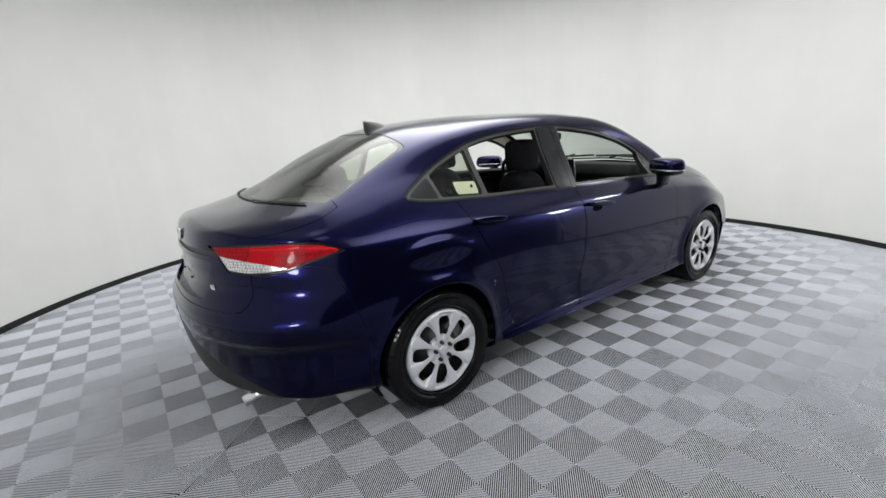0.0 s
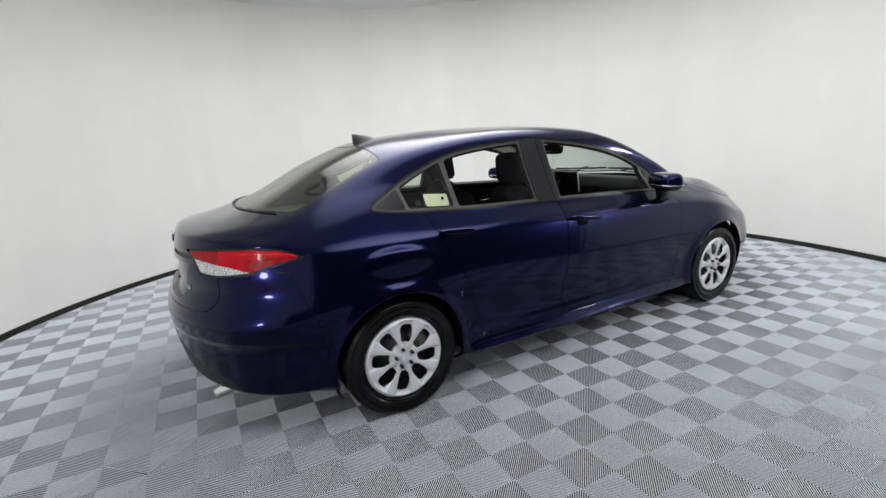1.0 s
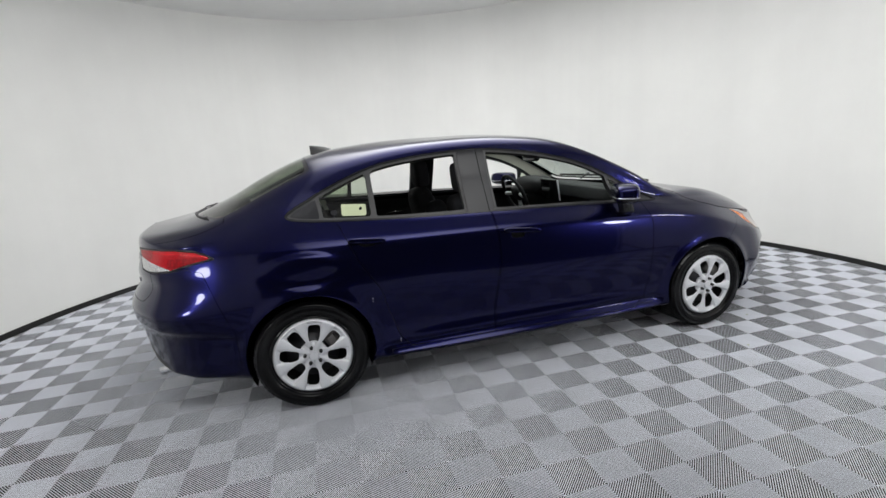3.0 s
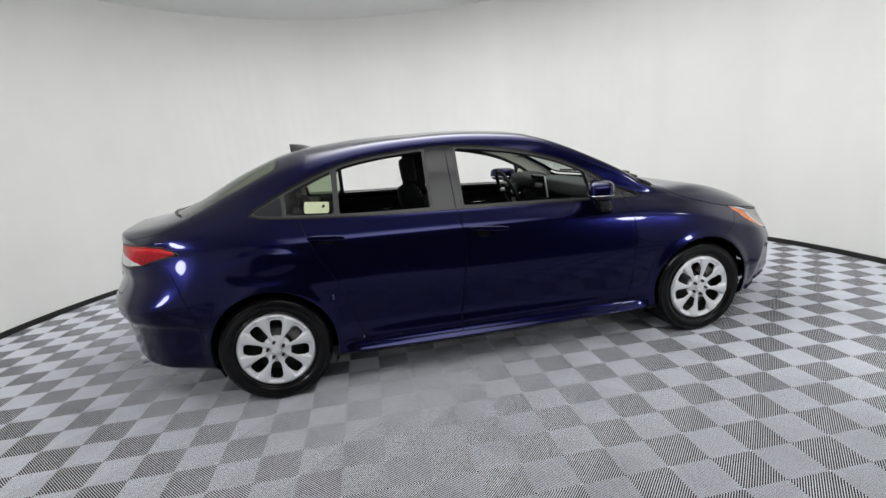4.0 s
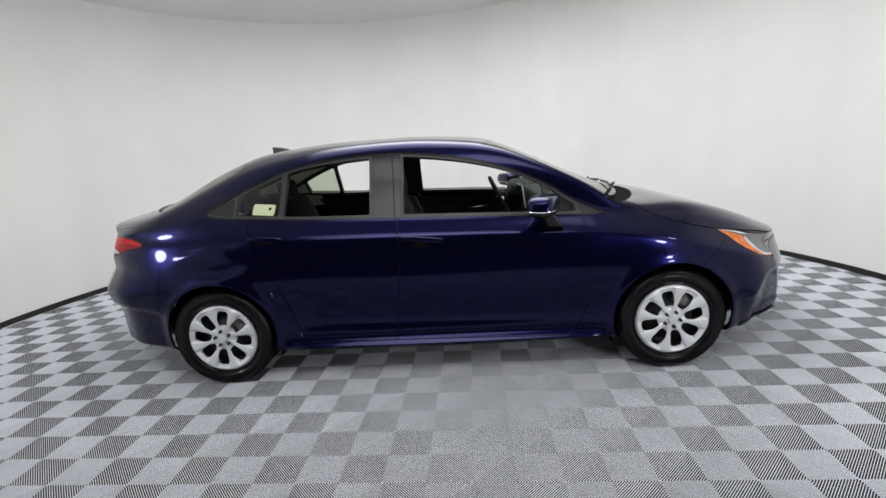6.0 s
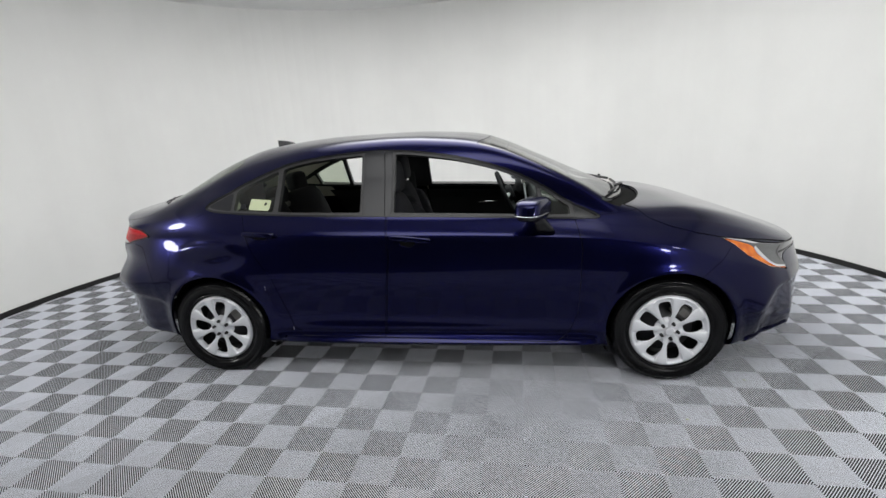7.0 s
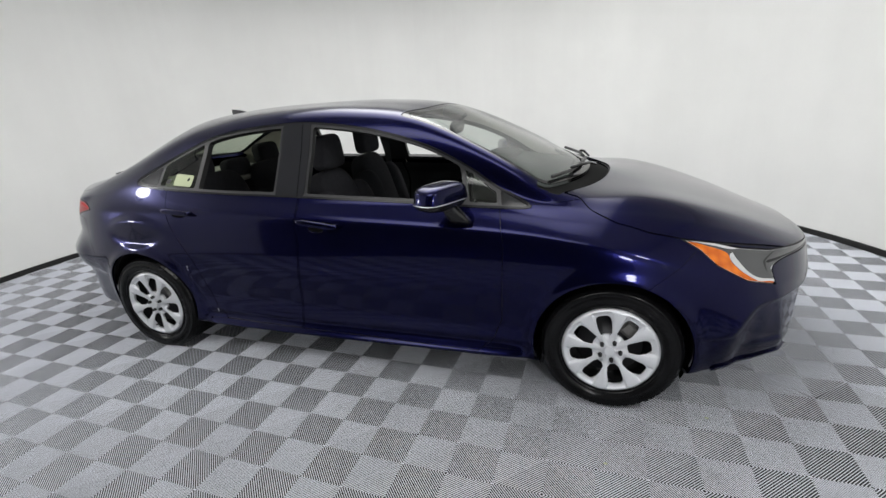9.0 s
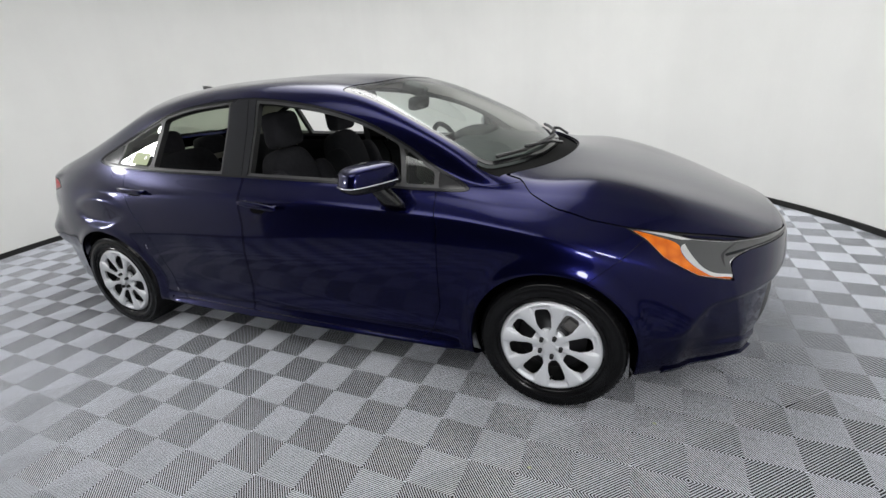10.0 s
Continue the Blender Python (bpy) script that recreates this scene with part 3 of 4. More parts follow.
class Skin:
    """What is left of the skin while panels are cut from it."""
    at, f, seams = AT, FACES, []

    def fields(self):
        a = self.at
        return a[:, 0], -a[:, 1], a[:, 2], a[:, 6], a[:, 7], a[:, 8], a[:, 9]

    def take(self, rule, gap=0.0, faces=None):
        """Cuts out where rule(fields) < 0. With a gap the border becomes a seam."""
        pool = self.f if faces is None else faces
        self.at, fin, fout = split(self.at, pool, rule(*self.fields()))
        if gap:
            self.at, core, band = split(self.at, fin, rule(*self.fields()) + gap)
            self.seams.append(band)
            fin = core
        if faces is None:
            self.f = fout
            return fin
        return fin, fout


def both(*d):
    r = d[0]
    for e in d[1:]:
        r = np.maximum(r, e)
    return r


def soft(a, b, k=0.05):
    """The larger of two distances, rounded where they meet."""
    h = np.clip(0.5 + 0.5 * (a - b) / k, 0, 1)
    return b + (a - b) * h + k * h * (1 - h)


def side(poly, x, z):
    return outline(np.c_[x, z], poly)


sk = Skin()
for ax in AXLES:
    sk.take(lambda x, y, z, v, r, f, u: both(np.hypot(x - ax, z - 0.315) - ARCH, (v - 4.7) * 0.1))

# glass of the windscreen and the rear window, each with a black printed border
def screen(x, y, z, v, r, f, u):
    return soft(soft((7.04 - v) * 0.27, x - (1.235 - 0.195 * (y / 0.65)**2)), (0.365 - 0.07 * (y / 0.55)**2) - x)


def rear_screen(x, y, z, v, r, f, u):
    return soft(soft((7.08 - 0.32 * np.clip((-1.30 - x) / 0.45, 0, 1) - v) * 0.2, x - (-1.275 + 0.03 * (y / 0.5)**2)), (-1.945 + 0.19 * np.clip(y / 0.6, 0, 2)**2.5) - x)


for name, rule, mat, label, edge in (("windscreen", screen, GLASS, "clear windscreen glass", 0.03), ("rear_window", rear_screen, REAR_TINT, "green tinted rear glass", 0.022)):
    g = sk.take(rule, 0.003)
    g, frit = sk.take(lambda *a: rule(*a) + edge, faces=g)
    ob = panel(name, sk.at, g, mat, car, label, rim=0, sides=(1, -1), drop=0.002)
    panel("border", sk.at, frit, GLOSS_BLACK, ob, "black printed border", rim=0.004, sides=(1, -1), drop=0.002)

HOOD_EDGE = np.array([(1.0, 7.2), (1.19, 6.8), (1.24, 6.0), (1.29, 5.6), (1.35, 5.2), (1.48, 4.93), (1.62, 5.05), (1.79, 5.35), (2.0, 5.75), (2.2, 6.2)]).T
HOOD_BACK = lambda y: 1.335 - 0.215 * (y / 0.65)**2
g = sk.take(lambda x, y, z, v, r, f, u: both((np.interp(x, *HOOD_EDGE) - v) * 0.08, HOOD_BACK(y) - x, (u - (CAP + STATIONS + 9)) * 0.02), 0.007)
panel("hood", sk.at, g, PAINT, car, sides=(1, -1))
g = sk.take(lambda x, y, z, v, r, f, u: both((6.75 - v) * 0.1, 1.0 - x, x - HOOD_BACK(y)))
panel("cowl", sk.at, g, LINER, car, "black plastic cowl", sides=(1, -1), drop=0.02)

# tail lamps and head lamps
TAIL_LAMP = [(-.33, .930), (-.1, .943), (.08, .950), (.21, .938), (.29, .915), (.335, .893), (.17, .858), (.09, .834), (-.1, .822), (-.2, .829), (-.27, .88)]
HEAD_LAMP = [(.43, .824), (.28, .796), (.17, .765), (.04, .738), (-.12, .725), (-.40, .708), (-.40, .685), (-.1, .69), (-.015, .672), (0, .612), (.15, .648), (.27, .713), (.33, .77)]


def lamp(name, poly, way, pieces, label, rim_mat, rim_wide):
    g = sk.take(lambda x, y, z, v, r, f, u: both(outline(np.c_[r if way < 0 else f, z], poly), -y, (np.abs(u - (0 if way < 0 else 2 * CAP + STATIONS)) - 80) * 0.02), 0.005)
    for s in (1, -1):
        rest = g
        thing = empty(name, parent=car)
        rest, band = sk.take(lambda x, y, z, v, r, f, u: outline(np.c_[r if way < 0 else f, z], poly) + rim_wide, faces=rest)
        panel("lamp_border", sk.at, band, rim_mat, thing, "glossy lens border", rim=0.01, sides=(s,))
        tagged(thing, label)
        for pname, rule, mat, plabel in pieces:
            if rule is None:
                inside = rest
            else:
                inside, rest = sk.take(rule, faces=rest)
            panel(pname, sk.at, inside, mat, thing, plabel, rim=0.01, sides=(s,))


def red_edge(x, y, z, v, r, f, u):
    return z - np.interp(r, [-.3, -.2, 0, .085, .13, .4], [.894, .885, .866, .848, .80, .79])


def red_deep(x, y, z, v, r, f, u):
    return both(z - np.interp(r, [.04, .10, .2, .3], [.905, .90, .905, .902]), .06 - r)


def lower_strip(x, y, z, v, r, f, u):
    return both(z - np.interp(r, [.09, .17, .335], [.843, .867, .900]), .10 - r)


lamp("tail_lamp", TAIL_LAMP, -1,
     [("lens_divider", lambda *a: np.abs(a[4] + .10) - .004, GLOSS_BLACK, "dark dividing line"),
      ("clear_lens", lambda *a: both(red_edge(*a), a[4] + .10), CLEAR, "clear inner lens on the trunk side"),
      ("clear_strip", lower_strip, CLEAR, "thin bright strip under the red lens"),
      ("clear_lens", red_edge, CLEAR, "clear lower lens"),
      ("red_lens", lambda *a: a[4] + .10, DEEP_RED, "deep red inner lens on the trunk side"),
      ("lens_highlight", lambda *a: np.abs(a[2] - np.interp(a[4], [-.1, .1, .2, .33], [.922, .926, .917, .90])) - .0035, RED_HIGHLIGHT, "paler red band painted as a highlight on the lens"),
      ("red_lens", red_deep, DEEP_RED, "deep red lens"),
      ("upper_lens", None, RED, "bright red lens")], "red tail lamp with a clear lower lens", GLOSS_BLACK, 0.009)
lamp("headlamp", HEAD_LAMP, 1,
     [("amber_reflector", lambda x, y, z, v, r, f, u: outline(np.c_[f, z], curve([(0.386, 0.805), (0.277, 0.777), (0.207, 0.751), (0.195, 0.722), (0.165, 0.689), (0.125, 0.662), (0.084, 0.640), (0.004, 0.625), (-0.012, 0.587), (0.068, 0.600), (0.173, 0.649), (0.245, 0.688), (0.326, 0.734), (0.382, 0.770)])), AMBER, "amber side reflector"),
      ("light_guide", lambda x, y, z, v, r, f, u: outline(np.c_[f, z], curve([(0.197, 0.749), (0.181, 0.748), (0.154, 0.713), (0.120, 0.674), (0.075, 0.650), (-0.004, 0.634), (-0.004, 0.624), (0.084, 0.638), (0.125, 0.661), (0.165, 0.691), (0.193, 0.724)])), GUIDE, "bright curved light guide"),
      ("chrome_strip", lambda x, y, z, v, r, f, u: outline(np.c_[f, z], curve([(0.374, 0.813), (0.277, 0.792), (0.165, 0.768), (0.158, 0.760), (0.201, 0.763), (0.277, 0.783), (0.374, 0.807)])), CHROME, "thin chrome strip over the reflector"),
      ("lens_divider", lambda x, y, z, v, r, f, u: np.abs(f + 0.2 * (z - .70) - .018) - .007, GLOSS_BLACK, "dark divider before the nose bar"),
      ("chrome_bar", lambda x, y, z, v, r, f, u: both(f - .01, np.abs(z - .697) - .005), SATIN, "satin strip along the nose bar"),
      ("lens", None, SMOKE, "smoked clear lens")], "swept-back headlamp with an amber reflector", CHROME, 0.0055)

# trunk lid, bumpers, fenders, doors
g = sk.take(lambda x, y, z, v, r, f, u: both(x + 1.72, np.where(u >= CAP, (np.interp(x, [-2.2, -1.98, -1.80, -1.7], [5.5, 5.75, 5.95, 6.2]) - v) * 0.1, soft(y - 0.615, 0.665 - z))), 0.003)
recess = lambda x, y, z, v, r, f, u: both(x + 2.1, soft(soft(y - 0.36 - 0.3 * (z - .68), 0.69 - z, .03), z - 0.865, .03))
hollow, g = sk.take(recess, faces=g)
slit, g = sk.take(lambda x, y, z, v, r, f, u: both(x + 2.1, y - 0.54, np.abs(z - 0.897) - 0.011), faces=g)
trunk = panel("trunk_lid", sk.at, g, PAINT, car, sides=(1, -1), rim=0.03)
panel("plate_recess", sk.at, hollow, PAINT, trunk, "empty plate recess", sides=(1, -1), drop=0.022, rim=0)
panel("trunk_slit", sk.at, slit, BLACK, trunk, "dark slit over the recess", sides=(1, -1), drop=0.012, rim=0)
g = sk.take(lambda x, y, z, v, r, f, u: both(x + 1.95, z - (0.60 - 0.5 * y)))
panel("rear_valance", sk.at, g, BLACK, car, "matt black lower valance", sides=(1, -1))
g = sk.take(lambda x, y, z, v, r, f, u: both(x + 1.72 + 0.35 * np.clip(z - 0.5, 0, 1), z - np.interp(r, [0, .17, .4], [.822, .850, .80]), (v - 4.6) * 0.1), 0.0025)
panel("rear_bumper", sk.at, g, PAINT, car, sides=(1, -1))
g = sk.take(lambda x, y, z, v, r, f, u: both(1.9 - x, outline(np.c_[y, z], [(-.1, .245), (.50, .245), (.60, .30), (.52, .56), (.3, .60), (-.1, .60)])), 0.003)
panel("grille", sk.at, g, BLACK, car, "black mesh grille", sides=(1, -1), drop=0.03)
g = sk.take(lambda x, y, z, v, r, f, u: both(1.40 - x, z - np.minimum(0.69 + 0.75 * (x - 1.56), 0.80)), 0.0025)
panel("front_bumper", sk.at, g, PAINT, car, sides=(1, -1))

lip, _ = sk.take(lambda x, y, z, v, r, f, u: both(1.78 - x, (v - 1.15) * 0.1, 0.30 - y), faces=g)
for s in (1, -1):
    panel("front_lip", sk.at, lip, PAINT, car, "navy lip under the bumper corner", sides=(s,), drop=-0.010, rim=0.014)

DLO = curve([(-1.40, 1.045), (-.94, 1.0), (-.29, .98), (.3, .96), (.82, .938), (.985, .945), (.81, 1.035), (.68, 1.12), (.5, 1.21), (.32, 1.27),
             (.09, 1.32), (-.22, 1.355), (-.54, 1.345), (-.83, 1.31), (-1.03, 1.25), (-1.26, 1.15)], 5)
dlo = sk.take(lambda x, y, z, v, r, f, u: both(side(DLO, x, z), (v - 7.3) * 0.1, (4.6 - v) * 0.1), 0.002)
FRONT_DOOR = [(-.235, 1.05), (-.215, .75), (-.26, .40), (-.27, .255), (.74, .24), (.81, .29), (.86, .42), (.872, .80), (.83, 1.0)]
REAR_DOOR = [(-.24, 1.05), (-.22, .75), (-.265, .40), (-.275, .255), (-.80, .262), (-.86, .33), (-.905, .47), (-.95, .63), (-1.06, .81), (-1.17, 1.08)]
doors = []
for name, poly in (("front_door", FRONT_DOOR), ("rear_door", REAR_DOOR)):
    g = sk.take(lambda x, y, z, v, r, f, u: both(side(poly, x, z), (v - 5.4) * 0.1), 0.0035)
    doors.append((name, g))
g = sk.take(lambda x, y, z, v, r, f, u: both(np.abs(x - 0.02) - 0.94, z - 0.262), 0.002)
for s in (1, -1):
    panel("sill", sk.at, g, PAINT, car, sides=(s,))
g = sk.take(lambda x, y, z, v, r, f, u: both(0.80 - x + 0.4 * np.clip(z - .93, 0, 1), (v - np.interp(x, [.87, 1.0, 1.2, 1.3, 2], [5.2, 5.9, 6.75, 6.9, 6.9])) * 0.1), 0.0025)
for s in (1, -1):
    panel("front_fender", sk.at, g, PAINT, car, sides=(s,))
panel("body", sk.at, sk.f, PAINT, car, "navy roof, pillars and rear quarters", sides=(1, -1))
panel("seam_lining", sk.at, np.concatenate(sk.seams), BLACK, car, "dark seams between the panels", rim=0, sides=(1, -1), drop=0.012)

# side windows
front_gap = lambda x, y, z, v, r, f, u: both(side(DLO, x, z) + 0.024, -0.19 - x, x - (.672 - .25 * (z - .95)))
rear_gap = lambda x, y, z, v, r, f, u: both(side(DLO, x, z) + 0.024, x + .395, -.915 - x)
quarter = lambda x, y, z, v, r, f, u: both(side(DLO, x, z) + 0.024, x + .945, -1.205 - .12 * (z - 1.03) - x)
sail = lambda x, y, z, v, r, f, u: both(side(DLO, x, z) + 0.02, x + 1.225 + .12 * (z - 1.03))
vent = lambda x, y, z, v, r, f, u: both(side(DLO, x, z) + 0.024, (.695 - .25 * (z - .95)) - x, x - (.825 - .2 * (z - .95)))
pillar = lambda x, y, z, v, r, f, u: both(np.abs(x + 0.292) - 0.088, side(DLO, x, z) + 0.008)
for rule in (front_gap, rear_gap):
    _, dlo = sk.take(rule, faces=dlo)
quarter_f, dlo = sk.take(quarter, faces=dlo)
sail_f, dlo = sk.take(sail, faces=dlo)
vent_f, dlo = sk.take(vent, faces=dlo)
pillar_f, dlo = sk.take(pillar, faces=dlo)
nose_f, dlo = sk.take(lambda x, y, z, v, r, f, u: both(side(DLO, x, z) + 0.010, (.845 - .2 * (z - .95)) - x), faces=dlo)
pillar_back, pillar_fore = sk.take(lambda x, y, z, v, r, f, u: x + 0.246 + 0.03 * (z - 1), faces=pillar_f)
pillar_fore, _ = sk.take(lambda x, y, z, v, r, f, u: -0.242 - 0.03 * (z - 1) - x, faces=pillar_fore)
frame_in, frame_out = sk.take(lambda x, y, z, v, r, f, u: side(DLO, x, z) + 0.011, faces=dlo)
frame_low, frame_top = sk.take(lambda x, y, z, v, r, f, u: z - np.interp(x, [-1.45, -.94, -.29, .3, .82, 1.0], [1.06, 1.014, .994, .974, .954, .954]), faces=frame_out)
for s in (1, -1):
    fd = panel("front_door", sk.at, doors[0][1], PAINT, car, sides=(s,))
    rd = panel("rear_door", sk.at, doors[1][1], PAINT, car, sides=(s,))
    panel("window_frame", sk.at, frame_top, SATIN_BLACK, car, "satin black window surround", sides=(s,), rim=0.01)
    panel("belt_moulding", sk.at, frame_low, SATIN, car, "satin grey belt moulding", sides=(s,), rim=0.01)
    panel("window_seal", sk.at, frame_in, BLACK, car, "black rubber window seal", sides=(s,), rim=0.03, drop=0.004)
    for cover, owner in ((pillar_back, rd), (pillar_fore, fd)):
        panel("pillar_cover", sk.at, cover, SATIN, owner, "satin dark grey pillar cover", sides=(s,), drop=-0.001)
    panel("quarter_glass", sk.at, quarter_f, TINT, rd, "tinted fixed quarter glass", rim=0.0, sides=(s,), drop=0.004)
    panel("corner_panel", sk.at, nose_f, GLOSS_BLACK, fd, "black front corner panel", sides=(s,), drop=0.004)
    panel("sail_panel", sk.at, sail_f, SATIN, car, "dark corner panel", sides=(s,), drop=0.003)
    panel("vent_glass", sk.at, vent_f, TINT, fd, "small fixed front glass", rim=0.0, sides=(s,), drop=0.004)


# ---------------------------------------------------------------- wheels
def wheel(x, s):
    w = empty("wheel", pose(x, 0, HUB), parent=car)
    yo, yi = -0.868, -0.665
    prof = [(0.205, yi + 0.01), (0.25, yi - 0.006), (0.292, yi + 0.004), (0.309, yi + 0.025), (0.3135, yi + 0.05),
            (0.3135, yi + 0.055), (0.306, yi + 0.058), (0.306, yi + 0.066), (0.315, yi + 0.068), (0.3155, yi + 0.095),
            (0.307, yi + 0.097), (0.307, yi + 0.106), (0.3155, yi + 0.108), (0.315, yi + 0.135), (0.306, yi + 0.137), (0.306, yi + 0.145),
            (0.3135, yi + 0.148), (0.3135, yi + 0.153), (0.309, yo + 0.022), (0.300, yo + 0.009), (0.292, yo + 0.004), (0.2895, yo - 0.001), (0.286, yo - 0.001), (0.2845, yo + 0.0015), (0.27, yo - 0.006),
            (0.25, yo - 0.007), (0.236, yo - 0.003), (0.234, yo + 0.001), (0.226, yo + 0.003), (0.2245, yo - 0.002), (0.2205, yo - 0.002), (0.219, yo + 0.006), (0.212, yo + 0.014), (0.203, yo + 0.03)]
    v, f = lathe(prof, 180)
    v = [(p[0] * 0.988, p[1], p[2] * 0.988) if (i // len(prof)) % 3 == 0 and math.hypot(p[0], p[2]) > 0.296 and p[1] < yo + 0.03 else p for i, p in enumerate(v)]
    arrays("tyre", v, [q[::-1] for q in f], RUBBER, w, "black rubber tyre")
    v, f = lathe([(0.204, yo + 0.02), (0.198, yo + 0.06), (0.19, yo + 0.10), (0.18, yo + 0.12), (0.05, yo + 0.105), (0.0005, yo + 0.105)], 48)
    arrays("rim", v, [q[::-1] for q in f], STEEL, w, "dark steel rim")
    v, f = lathe([(0.145, yo + 0.085), (0.145, yo + 0.075), (0.075, yo + 0.072), (0.07, yo + 0.05), (0.0005, yo + 0.05)], 40)
    arrays("brake_disc", v, [q[::-1] for q in f], DISC, w, "grey brake disc")
    # eight-spoke cover cut from a dished disc
    nr, na = 60, 384
    rr = np.linspace(0.004, 0.2125, nr)
    aa = np.arange(na) * 2 * math.pi / na
    R, A = np.meshgrid(rr, aa, indexing="ij")
    sect = (A + math.pi / 8) % (math.pi / 4) - math.pi / 8         # angle from the middle of a spoke
    dish = 0.020 - 0.018 * np.clip((R - 0.03) / 0.15, 0, 1) + 0.014 * np.clip((R - 0.194) / 0.018, 0, 1)**2 - 0.008 * np.exp(-((R - 0.0) / 0.035)**2)
    spoke = np.interp(R, [0.05, 0.10, 0.15, 0.20], [0.012, 0.0135, 0.0195, 0.031])
    off = np.clip((np.abs(sect) * R - spoke) / 0.007, 0, 1)
    off = off * off * (3 - 2 * off)
    pocket = 0.011 * off * np.clip((R - 0.055) / 0.02, 0, 1) * np.clip((0.200 - R) / 0.014, 0, 1)
    crown = 0.003 * np.clip(np.abs(sect * R) / spoke, 0, 1)**2
    Y = yo - 0.007 + dish + pocket + crown
    P = np.stack([R * np.cos(A), Y, R * np.sin(A)], -1)
    at = np.zeros((nr * na, 10))
    at[:, :3] = P.reshape(-1, 3)
    at[:, 6], at[:, 7] = R.reshape(-1), np.abs(sect).reshape(-1)
    du, dv = np.gradient(P, axis=0), (np.roll(P, -1, 1) - np.roll(P, 1, 1)) / 2
    n = np.cross(du, dv)
    n /= np.maximum(np.linalg.norm(n, axis=2, keepdims=True), 1e-9)
    n *= np.where(n[..., 1:2] > 0, -1, 1)
    at[:, 3:6] = n.reshape(-1, 3)
    idx = np.arange(nr * na).reshape(nr, na)
    a, b = idx[:-1], np.roll(idx, -1, 1)[:-1]
    c, d = np.roll(idx, -1, 1)[1:], idx[1:]
    fc = np.concatenate([np.stack([a, d, c], -1).reshape(-1, 3), np.stack([a, c, b], -1).reshape(-1, 3)])
    tri = at[fc[:, 0], :3], at[fc[:, 1], :3], at[fc[:, 2], :3]
    if np.cross(tri[1] - tri[0], tri[2] - tri[0])[:, 1].mean() > 0:
        fc = fc[:, ::-1]
    rad, ang = at[:, 6], at[:, 7]
    across = rad * np.sin(math.pi / 8 - ang)
    wide = np.interp(rad, [0.075, 0.09, 0.12, 0.15, 0.18], [0.017, 0.025, 0.031, 0.033, 0.031])
    hole = soft(soft(across - wide, 0.077 - rad, 0.012), rad - 0.177, 0.018)
    at, _, cover = split(at, fc, hole)
    panel("wheel_cover", at, cover, SILVER, w, "silver eight-spoke wheel cover", rim=0.012)
    bm = bmesh.new()
    bmesh.ops.create_cone(bm, cap_ends=True, segments=24, radius1=0.026, radius2=0.022, depth=0.008, matrix=pose(0, yo + 0.001, 0, 90))
    part("centre_cap", bm, SILVER, w, "small silver centre badge")
    for k in range(5):
        q = 2 * math.pi * k / 5 + (0.07 if x > 0 else 0.995)
        bm = bmesh.new()
        bmesh.ops.create_cone(bm, cap_ends=True, segments=6, radius1=0.0105, radius2=0.0085, depth=0.018, matrix=pose(0.046 * math.cos(q), yo + 0.002, 0.046 * math.sin(q), 90))
        part("lug_nut", bm, BLACK, w)
    # valve, caliper and raised marks on the sidewall
    q = radians(-78)
    bm = bmesh.new()
    tube(bm, [(0.172 * math.cos(q), yo + 0.035, 0.172 * math.sin(q)), (0.163 * math.cos(q), yo + 0.008, 0.163 * math.sin(q))], 0.005, 8)
    part("valve_stem", bm, BLACK, w, smooth=True)
    bm = bmesh.new()
    m = Matrix.Rotation(radians(-60), 4, "Y")
    box(bm, (0.085, yo + 0.045, -0.065), (0.165, yo + 0.095, 0.065), 0.015, m)
    box(bm, (0.10, yo + 0.034, -0.03), (0.15, yo + 0.05, 0.03), 0.008, m)
    part("brake_caliper", bm, CASTING, w, "grey cast brake caliper")
    for k in range(4):
        v, f = [], []
        mid = radians(90 * k + 35)
        for i in range(11):
            a = mid + radians(-15 + 3 * i)
            for r, y in ((0.246, yo - 0.002), (0.247, yo - 0.0085), (0.262, yo - 0.0085), (0.263, yo - 0.002)):
                v.append((r * math.cos(a), y, r * math.sin(a)))
        for i in range(0, 10):
            if (i + k) % 4 != 3:
                f += [(4 * i + e, 4 * i + e + 1, 4 * i + e + 5, 4 * i + e + 4) for e in range(3)]
        arrays("sidewall_mark", v, f, RUBBER, w, smooth=False)
    if s < 0:
        w.scale = (1, -1, 1)
    w.rotation_euler = (0, radians(10 if x > 0 else 30), 0)
    return w


for ax in AXLES:
    for s in (1, -1):
        wheel(ax, s)


# ---------------------------------------------------------------- what closes the car: liners, floor, lining
def on_skin(x, z, out=0.0, s=1):
    """The place on the car's side at x and height z, moved out by some metres."""
    k = np.argmin((AT[:, 0] - x)**2 + (AT[:, 2] - z)**2 + 0.0 * AT[:, 1])
    p = AT[k, :3] + out * AT[k, 3:6]
    return Vector((p[0], p[1] * s, p[2]))


for ax in AXLES:
    for s in (1, -1):
        v, f = [], []
        angs = np.radians(np.linspace(-29, 209, 59))
        for a in angs:
            for r, y in ((0.351, -0.79 - 0.055 * max(0.0, math.sin(a))), (0.364, -0.76), (0.366, -0.56)):
                v.append((ax + r * math.cos(a), y * s, 0.315 + r * math.sin(a)))
        for i in range(len(angs) - 1):
            for q in range(2):
                f.append((3 * i + q, 3 * i + q + 1, 3 * i + q + 4, 3 * i + q + 3))
        k = len(v)
        v.append((ax, -0.56 * s, 0.25))
        for i in range(len(angs) - 1):
            f.append((3 * i + 2, 3 * i + 5, k))
        arrays("wheel_arch_liner", v, f, LINER, car, "black wheel arch liner")
bm = bmesh.new()
